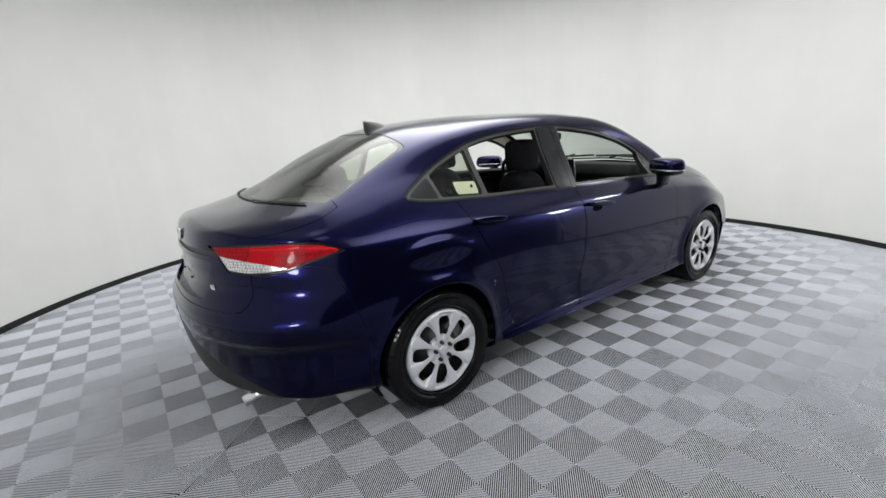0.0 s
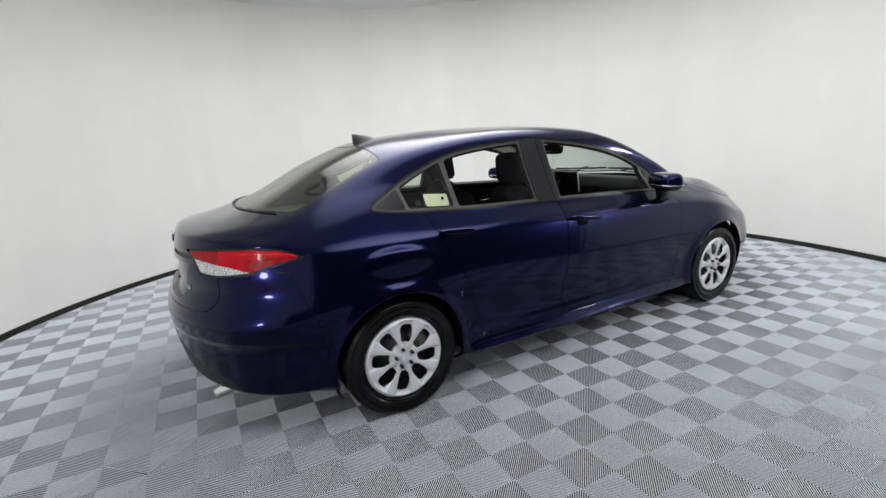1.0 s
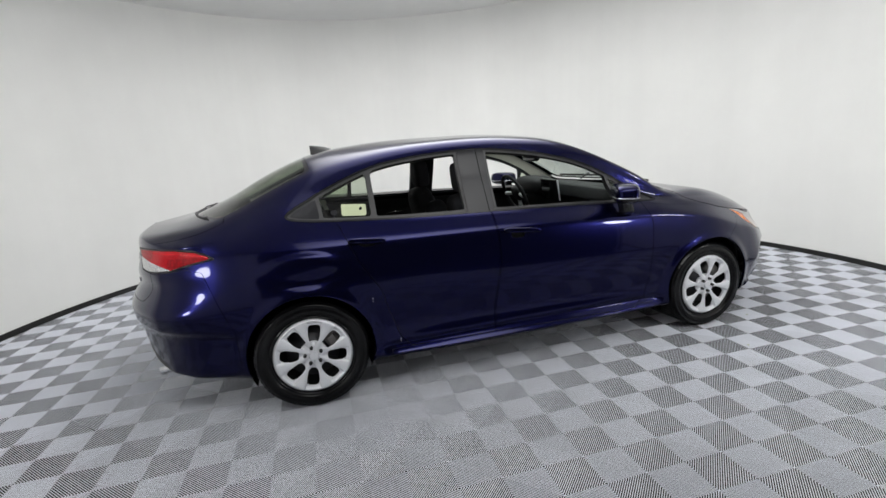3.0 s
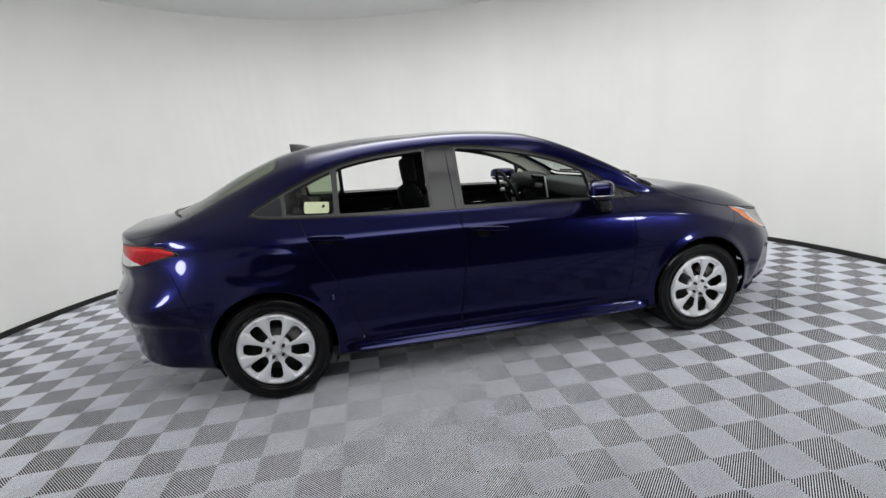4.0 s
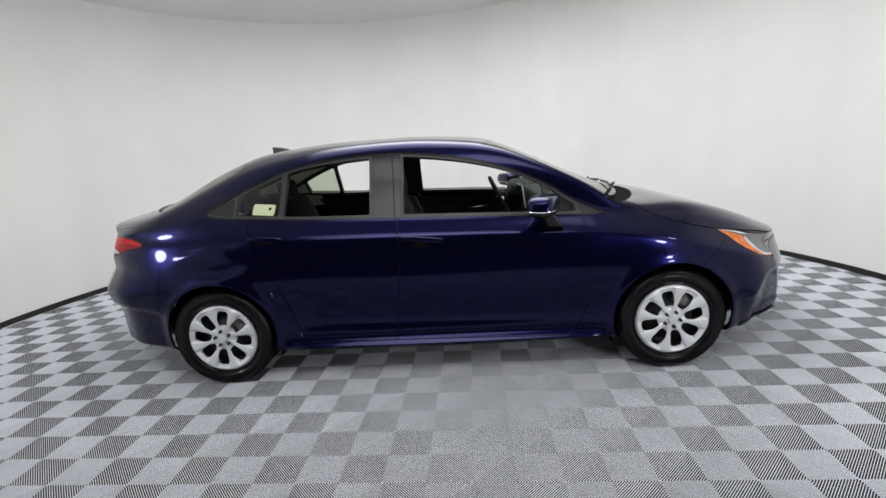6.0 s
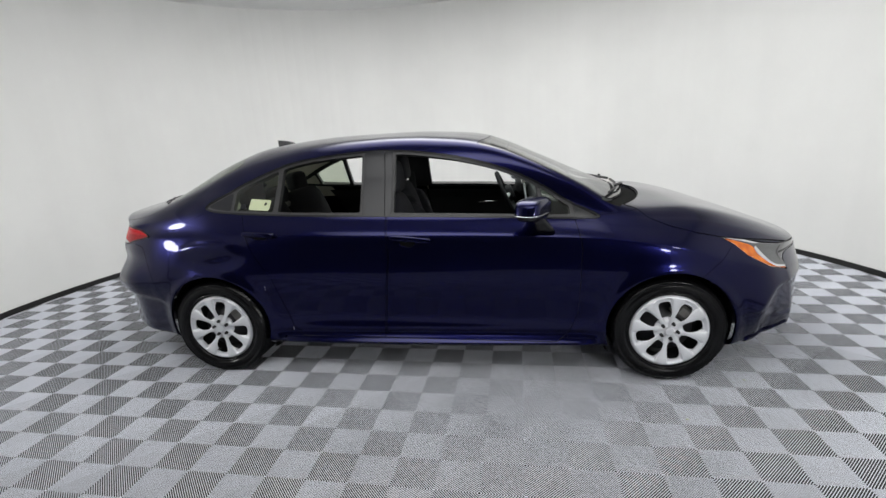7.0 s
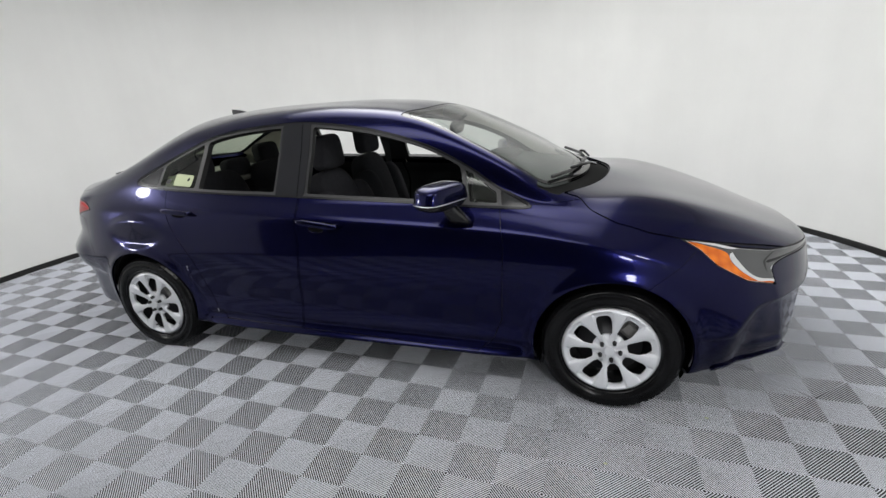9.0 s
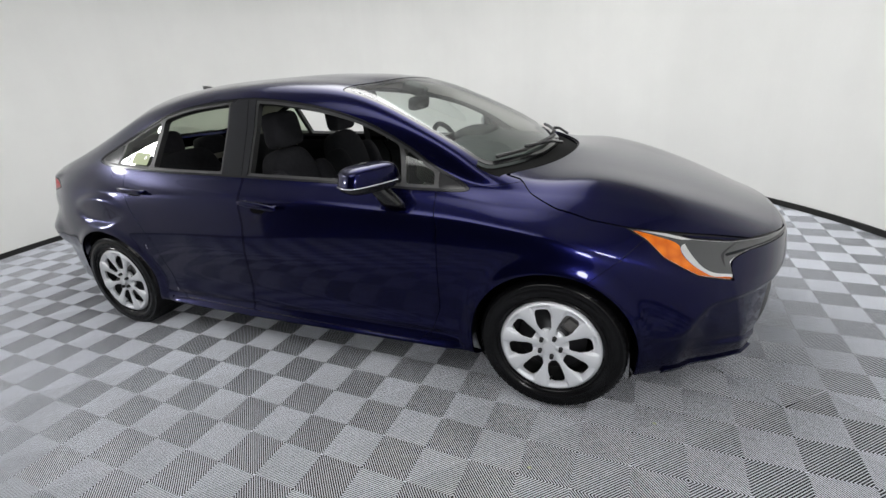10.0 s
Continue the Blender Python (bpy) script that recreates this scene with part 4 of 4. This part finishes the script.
box(bm, (-0.96, -0.79, 0.20), (0.96, 0.79, 0.26), 0.02)
box(bm, (-2.1, -0.55, 0.22), (-0.9, 0.55, 0.30), 0.02)
box(bm, (0.9, -0.55, 0.21), (2.1, 0.55, 0.30), 0.02)
part("underbody", bm, BLACK, car, "black underbody")
bm = bmesh.new()
tube(bm, [(-2.0, -0.47, 0.24), (-2.12, -0.47, 0.225), (-2.21, -0.47, 0.205)], 0.026, 16)
part("exhaust_tip", bm, CHROME, car, "bright exhaust tip", True)

roof_in, _ = sk.take(lambda x, y, z, v, r, f, u: both((6.95 - v) * .1, x - .34, -1.30 - x), faces=sk.f)
panel("headliner", sk.at, roof_in, HEADLINER, car, "pale grey cloth headliner", rim=0, sides=(1, -1), drop=0.035)
rest_in, _ = sk.take(lambda x, y, z, v, r, f, u: both((v - 7.0) * .1, x - 1.02, -1.85 - x, .9 - z), faces=sk.f)
panel("pillar_lining", sk.at, rest_in, HEADLINER, car, "pale grey inner pillar lining", rim=0, sides=(1, -1), drop=0.02)
for s in (1, -1):
    panel("sail_lining", sk.at, sail_f, HEADLINER, car, "pale grey rear corner lining", rim=0, sides=(s,), drop=0.03)
panel("frame_lining", sk.at, np.concatenate([dlo, pillar_f]), TRIM, car, "dark inner window lining", rim=0, sides=(1, -1), drop=0.035)
for s in (1, -1):
    for name, g in doors:
        panel("door_card", sk.at, g, TRIM, car, "black inner door card", rim=0, sides=(s,), drop=0.075)
bm = bmesh.new()
box(bm, (-1.9, -0.62, 0.93), (-1.22, 0.62, 0.97), 0.015)
part("parcel_shelf", bm, SHELF, car, "grey felt parcel shelf")
bm = bmesh.new()
box(bm, (-0.95, -0.72, 0.26), (0.95, 0.72, 0.30), 0.01)
part("cabin_floor", bm, TRIM, car, "black cabin carpet")


# ---------------------------------------------------------------- cabin
def front_seat(x, y):
    s = empty("front_seat", pose(x, y, 0.3), parent=car)
    bm = bmesh.new()
    pillow(bm, (0.26, 0.25, 0.10), 0.42, pose(0.10, 0, 0.16, 0, -6))
    pillow(bm, (0.24, 0.055, 0.085), 0.5, pose(0.10, 0.215, 0.20, 0, -6))
    pillow(bm, (0.24, 0.055, 0.085), 0.5, pose(0.10, -0.215, 0.20, 0, -6))
    part("cushion", bm, CLOTH, s, smooth=True)
    bm = bmesh.new()
    pillow(bm, (0.095, 0.235, 0.315), 0.5, pose(-0.225, 0, 0.455, 0, -16), taper=0.30)
    pillow(bm, (0.10, 0.05, 0.25), 0.6, pose(-0.165, 0.19, 0.42, 0, -16))
    pillow(bm, (0.10, 0.05, 0.25), 0.6, pose(-0.165, -0.19, 0.42, 0, -16))
    part("backrest", bm, CLOTH, s, smooth=True)
    bm = bmesh.new()
    pillow(bm, (0.058, 0.122, 0.100), 0.42, pose(-0.280, 0, 0.868, 0, -6), taper=0.10)
    part("headrest", bm, CLOTH, s, "black cloth headrest", True)
    for d in (-0.05, 0.05):
        bm = bmesh.new()
        tube(bm, [(-0.285, d, 0.70), (-0.285, d, 0.80)], 0.007)
        part("headrest_post", bm, CHROME, s)
    bm = bmesh.new()
    box(bm, (-0.14, -0.2, -0.02), (0.3, 0.2, 0.07), 0.02)
    part("seat_base", bm, TRIM, s)
    return s


front_seat(0.01, -0.37)
front_seat(-0.10, 0.37)
bench = empty("rear_seat", pose(-1.0, 0, 0.3), parent=car)
bm = bmesh.new()
pillow(bm, (0.27, 0.64, 0.10), 0.35, pose(0.16, 0, 0.14, 0, -5), 24)
part("cushion", bm, CLOTH, bench, smooth=True)
for y in (-0.34, 0.34):
    bm = bmesh.new()
    pillow(bm, (0.075, 0.32, 0.33), 0.4, pose(-0.16, y, 0.42, 0, -20), 20, 0.08)
    part("backrest", bm, CLOTH, bench, smooth=True)
for y in (-0.36, 0, 0.36):
    bm = bmesh.new()
    pillow(bm, (0.05, 0.125, 0.08), 0.5, pose(-0.29, y, 0.79 if y else 0.715, 0, -8))
    part("headrest", bm, CLOTH, bench, smooth=True)
dash = empty("dashboard", pose(0, 0, 0), parent=car)
bm = bmesh.new()
pillow(bm, (0.25, 0.63, 0.062), 0.34, pose(0.88, 0, 0.960, 0, 7), 24)
part("dash_pad", bm, DASH, dash, "dark grey padded dashboard top", True)
bm = bmesh.new()
pillow(bm, (0.13, 0.65, 0.17), 0.35, pose(0.80, 0, 0.765, 0, -10), 20)
part("glove_box", bm, DASH, dash, "dark lower dashboard with the glove box", True)
bm = bmesh.new()
tube(bm, [(0.655, -0.60, 0.885), (0.640, -0.40, 0.892), (0.635, -0.15, 0.897)], 0.006, 8)
part("dash_strip", bm, CHROME, dash, "thin silver dashboard strip", True)
for y in (-0.555, 0.555):
    bm = bmesh.new()
    box(bm, (0.630, y - 0.045, 0.835), (0.68, y + 0.045, 0.885), 0.008)
    vent_box = part("air_vent", bm, GLOSS_BLACK, dash, "black air vent")
    bm = bmesh.new()
    tube(bm, [(0.628, y - 0.047, 0.832), (0.628, y - 0.047, 0.888)], 0.004, 6)
    part("vent_edge", bm, CHROME, vent_box, "silver vent edge", True)
for s in (1, -1):
    bm = bmesh.new()
    tube(bm, [(0.22, -0.735 * s, 0.800), (0.30, -0.728 * s, 0.806), (0.40, -0.735 * s, 0.808)], 0.008, 8)
    part("inner_door_handle", bm, CHROME, car, "silver inner door handle", True)
    bm = bmesh.new()
    tube(bm, [(-0.62, -0.745 * s, 0.820), (-0.55, -0.738 * s, 0.826), (-0.48, -0.745 * s, 0.828)], 0.008, 8)
    part("inner_door_handle", bm, CHROME, car, "silver inner door handle", True)
scr = empty("touch_screen", pose(0.60, -0.01, 0.985, 0, -8), parent=car)
bm = bmesh.new()
box(bm, (-0.012, -0.125, -0.085), (0.012, 0.125, 0.085), 0.008)
part("screen_frame", bm, GLOSS_BLACK, scr)
bm = bmesh.new()
box(bm, (-0.006, -0.132, -0.08), (0.006, -0.126, 0.08), 0.002)
part("screen_edge", bm, SILVER, scr)
bm = bmesh.new()
pillow(bm, (0.12, 0.22, 0.07), 0.6, pose(0.66, 0.37, 1.0))
part("instrument_hood", bm, TRIM, car, "black instrument hood", True)
wh = empty("steering_wheel", pose(0.47, 0.37, 0.92, 0, -24), parent=car)
bm = bmesh.new()
tube(bm, [(0, 0.185 * math.cos(a), 0.185 * math.sin(a)) for a in np.linspace(0, 2 * math.pi, 41)], 0.016, 10)
part("wheel_rim", bm, TRIM, wh, "black steering wheel rim", True)
bm = bmesh.new()
pillow(bm, (0.035, 0.075, 0.065), 0.6, pose(0.03, 0, 0))
part("airbag_pad", bm, TRIM, wh, smooth=True)
for a in (0, math.pi, -math.pi / 2):
    bm = bmesh.new()
    tube(bm, [(0.02, 0.06 * math.cos(a), 0.06 * math.sin(a)), (0.0, 0.18 * math.cos(a), 0.18 * math.sin(a))], 0.017, 8)
    part("wheel_spoke", bm, SILVER, wh, "silver-edged spoke", True)
bm = bmesh.new()
tube(bm, [(0.03, 0, 0), (0.22, 0, -0.02)], 0.04, 12)
part("steering_column", bm, TRIM, wh, smooth=True)
bm = bmesh.new()
pillow(bm, (0.25, 0.10, 0.16), 0.4, pose(0.30, 0, 0.50), 16)
pillow(bm, (0.30, 0.10, 0.12), 0.4, pose(-0.10, 0, 0.47), 16)
part("centre_console", bm, TRIM, car, "black centre console", True)
rm = empty("rear_view_mirror", pose(0.44, 0, 1.255, 0, 8), parent=car)
bm = bmesh.new()
pillow(bm, (0.022, 0.12, 0.038), 0.5)
part("mirror_shell", bm, GLOSS_BLACK, rm, smooth=True)
bm = bmesh.new()
tube(bm, [(0, 0, 0.03), (0.05, 0, 0.085)], 0.012)
part("mirror_stalk", bm, BLACK, rm, smooth=True)
bm = bmesh.new()
pillow(bm, (0.06, 0.07, 0.03), 0.5, pose(0.42, 0, 1.335, 0, 22))
part("camera_housing", bm, BLACK, car, "black housing behind the windscreen", True)


# ---------------------------------------------------------------- outside fittings
def wing_mirror(s):
    w = empty("wing_mirror", pose(0.605, -0.905 * s, 1.027), parent=car)
    sc = Matrix.Diagonal((1, s, 1, 1))
    bm = bmesh.new()
    pillow(bm, (0.072, 0.140, 0.058), 0.52, sc @ pose(0, 0, 0, 0, 0, -25), 24, 0.16)
    bmesh.ops.bisect_plane(bm, geom=bm.verts[:] + bm.edges[:] + bm.faces[:], plane_co=(0, 0, -0.018), plane_no=(0, 0, 1), clear_inner=True)
    part("mirror_cap", bm, PAINT, w, "navy upper shell", True)
    bm = bmesh.new()
    pillow(bm, (0.069, 0.134, 0.060), 0.60, sc @ pose(0, 0, 0, 0, 0, -25), 24)
    bmesh.ops.bisect_plane(bm, geom=bm.verts[:] + bm.edges[:] + bm.faces[:], plane_co=(0, 0, -0.021), plane_no=(0, 0, 1), clear_outer=True)
    part("mirror_base", bm, GLOSS_BLACK, w, "black lower shell", True)
    bm = bmesh.new()
    pillow(bm, (0.074, 0.139, 0.0035), 0.55, sc @ pose(0, 0, -0.0195, 0, 0, -25), 12)
    part("mirror_strip", bm, CHROME, w, smooth=True)
    bm = bmesh.new()
    pillow(bm, (0.004, 0.098, 0.038), 0.5, sc @ pose(0, 0, 0, 0, 0, -25) @ pose(-0.062, 0, 0.002), 14)
    part("mirror_glass", bm, CHROME, w, "mirror glass", True)
    bm = bmesh.new()
    levels = [(-0.030, 0.030, 0.020, 0.036, 0.045), (-0.06, 0.035, 0.025, 0.036, 0.042), (-0.09, 0.045, 0.045, 0.042, 0.036), (-0.12, 0.055, 0.062, 0.048, 0.032), (-0.14, 0.07, 0.070, 0.052, 0.03)]
    rings = []
    for z, y, x, hx, hy in levels:
        rings.append([bm.verts.new((x + hx * math.copysign(abs(math.cos(a))**0.6, math.cos(a)), s * (y + hy * math.copysign(abs(math.sin(a))**0.6, math.sin(a))), z))
                      for a in (2 * math.pi * k / 24 for k in range(24))])
    for r0, r1 in zip(rings, rings[1:]):
        for k in range(24):
            bm.faces.new((r0[k], r0[(k + 1) % 24], r1[(k + 1) % 24], r1[k]))
    bm.faces.new(rings[0])
    bm.faces.new(rings[-1][::-1])
    bmesh.ops.recalc_face_normals(bm, faces=bm.faces[:])
    part("mirror_arm", bm, GLOSS_BLACK, w, smooth=True)


for s in (1, -1):
    wing_mirror(s)


def door_handle(x0, x1, z0, z1, s):
    a, b = on_skin(x0, z0, 0.030, s), on_skin(x1, z1, 0.030, s)
    h = empty("door_handle", parent=car)
    mid, d = (a + b) / 2, b - a
    turn = Matrix.Translation(mid) @ d.to_track_quat("X", "Z").to_matrix().to_4x4()
    bm = bmesh.new()
    pillow(bm, (d.length / 2, 0.010, 0.0155), 0.6, turn, 18)
    part("grip", bm, PAINT, h, "navy pull grip", True)
    for q in (0.12, 0.88):
        e = a.lerp(b, q)
        e2 = on_skin(e.x, e.z, -0.01, s)
        bm = bmesh.new()
        pillow(bm, (0.016, 0.022, 0.011), 0.7, Matrix.Translation(e.lerp(e2, 0.5)), 10)
        part("handle_foot", bm, PAINT, h, smooth=True)
    c = on_skin(mid.x - 0.01, mid.z - 0.022, 0.0, s)
    bm = bmesh.new()
    # flat dark blob on the skin paints the shade of the finger recess
    pillow(bm, (0.045, 0.004, 0.024), 0.85, Matrix.Translation(c), 16)
    part("finger_cup_shade", bm, LINER, h, "dark patch in place of the shaded finger recess", True)
    bm = bmesh.new()
    tube(bm, [c + Vector((0.046 * math.cos(q), -0.002 * s, 0.024 * math.sin(q))) for q in np.linspace(math.pi, 2 * math.pi, 15)], 0.0025, 6)
    part("cup_edge", bm, PAINT, h, smooth=True)


for s in (1, -1):
    door_handle(-1.10, -0.90, 0.905, 0.892, s)
    door_handle(-0.20, 0.045, 0.872, 0.852, s)

# roof aerial in the shape of a fin
v, f = [], []
for i in range(13):
    q = i / 12
    x = -1.222 + 0.145 * q
    h = 0.060 * (1 - q)**0.75 + 0.003
    top = x + 0.012 * (1 - q)
    base = float(knots(np.array(LINES[9])[:, [0, 2]], np.array([x]))[0]) - 0.004
    w = 0.030 * math.sin(math.pi * min(1, 0.25 + 0.75 * (1 - q)))**0.5 * (0.35 + 0.65 * (1 - q) ** 0.4) + 0.002
    for yy, zz in ((-w, 0), (-w * 0.75, 0.3), (-w * 0.3, 0.85), (0, 1), (w * 0.3, 0.85), (w * 0.75, 0.3), (w, 0)):
        v.append((x + (top - x) * zz - 0.014 * zz * (1 - q), yy, base + h * zz))
for i in range(12):
    for j in range(6):
        f.append((7 * i + j, 7 * i + j + 1, 7 * i + j + 8, 7 * i + j + 7))
f += [tuple(range(7)), tuple(range(84, 91))[::-1]]
arrays("roof_aerial", v, [q[::-1] for q in f], BLACK, car, "dark shark-fin roof aerial")


def above(x, y, lift):
    k = np.argmin((AT[:, 0] - x)**2 + (AT[:, 1] + abs(y))**2 - 0.02 * AT[:, 2])
    return Vector((x, y, AT[k, 2] + lift))


# rubber seal along the foot of the rear glass
bm = bmesh.new()
tube(bm, [above(-1.952 + 0.19 * (abs(y) / 0.6)**2.5, y, 0.004) for y in np.linspace(-0.52, 0.52, 27)], 0.0045, 8)
part("glass_seal", bm, BLACK, car, "black rubber seal under the rear glass", True)


for pts, arm in (([(1.06, -0.57), (1.14, -0.36), (1.19, -0.12), (1.205, 0.08)], [(1.26, -0.02), (1.225, -0.16)]),
                 ([(1.19, 0.10), (1.17, 0.3), (1.10, 0.52), (1.06, 0.6)], [(1.22, 0.50), (1.19, 0.37)])):
    w = empty("wiper", parent=car)
    bm = bmesh.new()
    tube(bm, [above(x, y, 0.016) for x, y in pts], 0.009, 8)
    part("wiper_blade", bm, BLACK, w, smooth=True)
    bm = bmesh.new()
    tube(bm, [above(*arm[0], 0.01), above(*arm[1], 0.035), above(*pts[1], 0.03)], 0.008, 8)
    part("wiper_arm", bm, GLOSS_BLACK, w, smooth=True)

# paper labels on the quarter glass
label_f, _ = sk.take(lambda x, y, z, v, r, f, u: side([(-1.108, 1.040), (-.972, 1.030), (-.968, 1.090), (-1.104, 1.100)], x, z), faces=quarter_f)
lab = panel("window_label", sk.at, label_f, PAPER, car, "pale paper label on the quarter glass", rim=0.001, drop=0.001)
for q0, q1, z0, z1, mt in ((-1.085, -1.060, 1.060, 1.070, GREEN), (-1.054, -1.042, 1.058, 1.070, SATIN), (-1.012, -.990, 1.060, 1.080, SATIN), (-1.095, -1.02, 1.086, 1.089, GREEN)):
    bar_f, _ = sk.take(lambda x, y, z, v, r, f, u: both(np.abs(x - (q0 + q1) / 2) - (q1 - q0) / 2, np.abs(z - (z0 + z1) / 2) - (z1 - z0) / 2), faces=label_f)
    panel("printed_bar", sk.at, bar_f, mt, lab, rim=0, drop=0.0)
label_f, _ = sk.take(lambda x, y, z, v, r, f, u: side([(-1.165, 1.048), (-1.13, 1.046), (-1.13, 1.072), (-1.165, 1.074)], x, z), faces=quarter_f)
panel("small_label", sk.at, label_f, SATIN, car, "small grey sticker on the quarter glass", rim=0.001, drop=0.001)

# chipped paint along the edge of the rear door
for x, z, tilt, long in ((-1.008, 0.585, 62, 0.009), (-1.002, 0.572, 62, 0.005), (-0.868, 0.318, 40, 0.006), (-0.852, 0.305, 20, 0.005)):
    bm = bmesh.new()
    pillow(bm, (0.6 * long, 0.0014, 0.0011), 0.8, Matrix.Translation(on_skin(x, z, 0.0012)) @ pose(0, 0, 0, 0, tilt), 8)
    part("paint_chip", bm, SILVER, car, "pale chipped paint", True)

# seat belts
for pts in ([(-1.27, -0.47, 1.0), (-1.17, -0.40, 0.92), (-1.03, -0.26, 0.62), (-0.95, -0.16, 0.5)],
            [(-0.36, -0.67, 1.16), (-0.34, -0.655, 0.95), (-0.32, -0.64, 0.55)], [(-0.36, 0.67, 1.16), (-0.34, 0.655, 0.95), (-0.32, 0.64, 0.55)]):
    bm = bmesh.new()
    strap = [Vector(p) for p in pts]
    rows = [[bm.verts.new(p + Vector((0.022 * k + 0.002 * e, 0.003 * e, 0.006 * k))) for k in (-1, 1) for e in ((-1, 1) if k < 0 else (1, -1))] for p in strap]
    for r0, r1 in zip(rows, rows[1:]):
        for k in range(4):
            bm.faces.new((r0[k], r0[(k + 1) % 4], r1[(k + 1) % 4], r1[k]))
    bmesh.ops.recalc_face_normals(bm, faces=bm.faces[:])
    part("seat_belt", bm, DASH, car, "dark grey webbing seat belt")

# badges and bolts on the tail
bm = bmesh.new()
tube(bm, [(0, 0.040 * math.cos(a), 0.026 * math.sin(a)) for a in np.linspace(0, 2 * math.pi, 33)], 0.005, 8)
tube(bm, [(0, 0.015 * math.cos(a), 0.025 * math.sin(a)) for a in np.linspace(0, 2 * math.pi, 33)], 0.004, 8)
ob = part("trunk_badge", bm, CHROME, trunk, "plain oval chrome badge", True)
ob.location = (-2.279, 0, 0.945)
for y in (-0.12, 0.12):
    for z in (0.745, 0.80):
        bm = bmesh.new()
        bmesh.ops.create_cone(bm, cap_ends=True, segments=10, radius1=0.007, radius2=0.005, depth=0.006, matrix=pose(-2.278, y, z, 0, 90))
        part("bolt", bm, SILVER if z > 0.78 else STEEL, trunk)
txt = bpy.data.curves.new("badge_letters", "FONT")
txt.body, txt.size, txt.extrude, txt.bevel_depth = "LE", 0.028, 0.001, 0.0008
txt.materials.append(CHROME)
ob = new("badge_letters", txt)
ob.parent = trunk
tail = AT[AT[:, 0] < -2.1]
k = np.argmin((tail[:, 1] + 0.44)**2 + (tail[:, 2] - 0.755)**2)
out = Vector(tail[k, 3:6])
right = Vector((0, 0, 1)).cross(out).normalized()
ob.matrix_world = Matrix.Translation(Vector(tail[k, :3]) + 0.003 * out) @ Matrix((right, out.cross(right), out)).transposed().to_4x4() @ Matrix.Translation((-0.03, -0.015, 0))
tagged(ob, "chrome trim letters")


# ---------------------------------------------------------------- floor of ribbed tiles
CELL = 0.1845
TILE_SIDE = CELL * math.sqrt(2)
RIBS, RIB_H = 15, 0.0030
FLOOR_FIT = pose(FLOOR_X, FLOOR_Y, 0, 0, 0, FLOOR_TURN) @ Matrix.Diagonal((CELL_X / CELL, CELL_Y / CELL, 1, 1))


def tile_mesh():
    """One square tile of upright ribs in nested squares over a dark base."""
    v, f, mats = [], [], []
    h = TILE_SIDE / 2 - 0.0030
    pitch = h / RIBS
    wide = pitch * 0.27

    def square(r, z):
        k = len(v)
        v.extend([(-r, -r, z), (r, -r, z), (r, r, z), (-r, r, z)])
        return [k, k + 1, k + 2, k + 3]

    for i in range(RIBS):
        ro = h - i * pitch
        ri = max(ro - wide, 0.0005)
        w = ro - ri
        rings = [square(ro, -RIB_H), square(ro, -0.0009), square(ro - 0.25 * w, -0.0002), square(ro - 0.5 * w, 0),
                 square(ro - 0.75 * w, -0.0002), square(ri, -0.0009), square(ri, -RIB_H)]
        for a, b in zip(rings, rings[1:]):
            for q in range(4):
                f.append((a[q], a[(q + 1) % 4], b[(q + 1) % 4], b[q]))
                mats.append(0)
    k = square(TILE_SIDE / 2, -RIB_H)
    f.append(tuple(k))
    mats.append(1)
    me = bpy.data.meshes.new("tile")
    me.from_pydata(v, [], f)
    me.materials.append(TILE)
    me.materials.append(GAP)
    me.polygons.foreach_set("material_index", mats)
    return me


floor = tagged(empty("floor"), "grey ribbed interlocking plastic floor tiles laid in a diamond pattern", "floor", kind="structure")
tile = tile_mesh()
turn45 = Matrix.Rotation(math.pi / 4, 4, "Z")
places = []
for i in range(-40, 41):
    for j in range(-40, 41):
        if (i + j) % 2 == 0:
            p = FLOOR_FIT @ Vector((i * CELL, j * CELL, 0))
            if math.hypot(p.x - ROOM_X, p.y - ROOM_Y) < ROOM_R + 0.12:
                places.append((p.x, p.y, i * CELL, j * CELL))
places.sort(key=lambda p: abs(p[1] + 1.7) + 0.35 * abs(p[0]))
rest_v, rest_f, rest_m = [], [], []
tv = np.array([w.co[:] for w in tile.vertices]) @ np.array(turn45.to_3x3()).T
tf = [tuple(p.vertices) for p in tile.polygons]
tm = [p.material_index for p in tile.polygons]
lay = np.array(FLOOR_FIT.to_3x3()).T
for n, (x, y, u, w) in enumerate(places):
    if n < 300:
        ob = new("tile", tile)
        ob.matrix_world = FLOOR_FIT @ Matrix.Translation((u, w, 0)) @ turn45
        ob.parent = floor
    else:
        k = len(rest_v) * len(tv)
        rest_v.append(tv @ lay + (x, y, 0))
        rest_f += [tuple(q + k for q in p) for p in tf]
        rest_m += tm
rest = arrays("far_tiles", np.concatenate(rest_v), rest_f, TILE, floor, "grey ribbed floor tiles", smooth=False)
rest.data.materials.append(GAP)
rest.data.polygons.foreach_set("material_index", rest_m)
tagged(rest, kind="stuff")

# worn pale spots at two tile middles
for x, y in ((1.34, -1.22), (1.78, -0.84)):
    bm = bmesh.new()
    pillow(bm, (0.008, 0.006, 0.0016), 0.8, Matrix.Translation((x, y, 0.0006)), 8)
    part("worn_spot", bm, PAPER, floor, "pale worn spot", True)
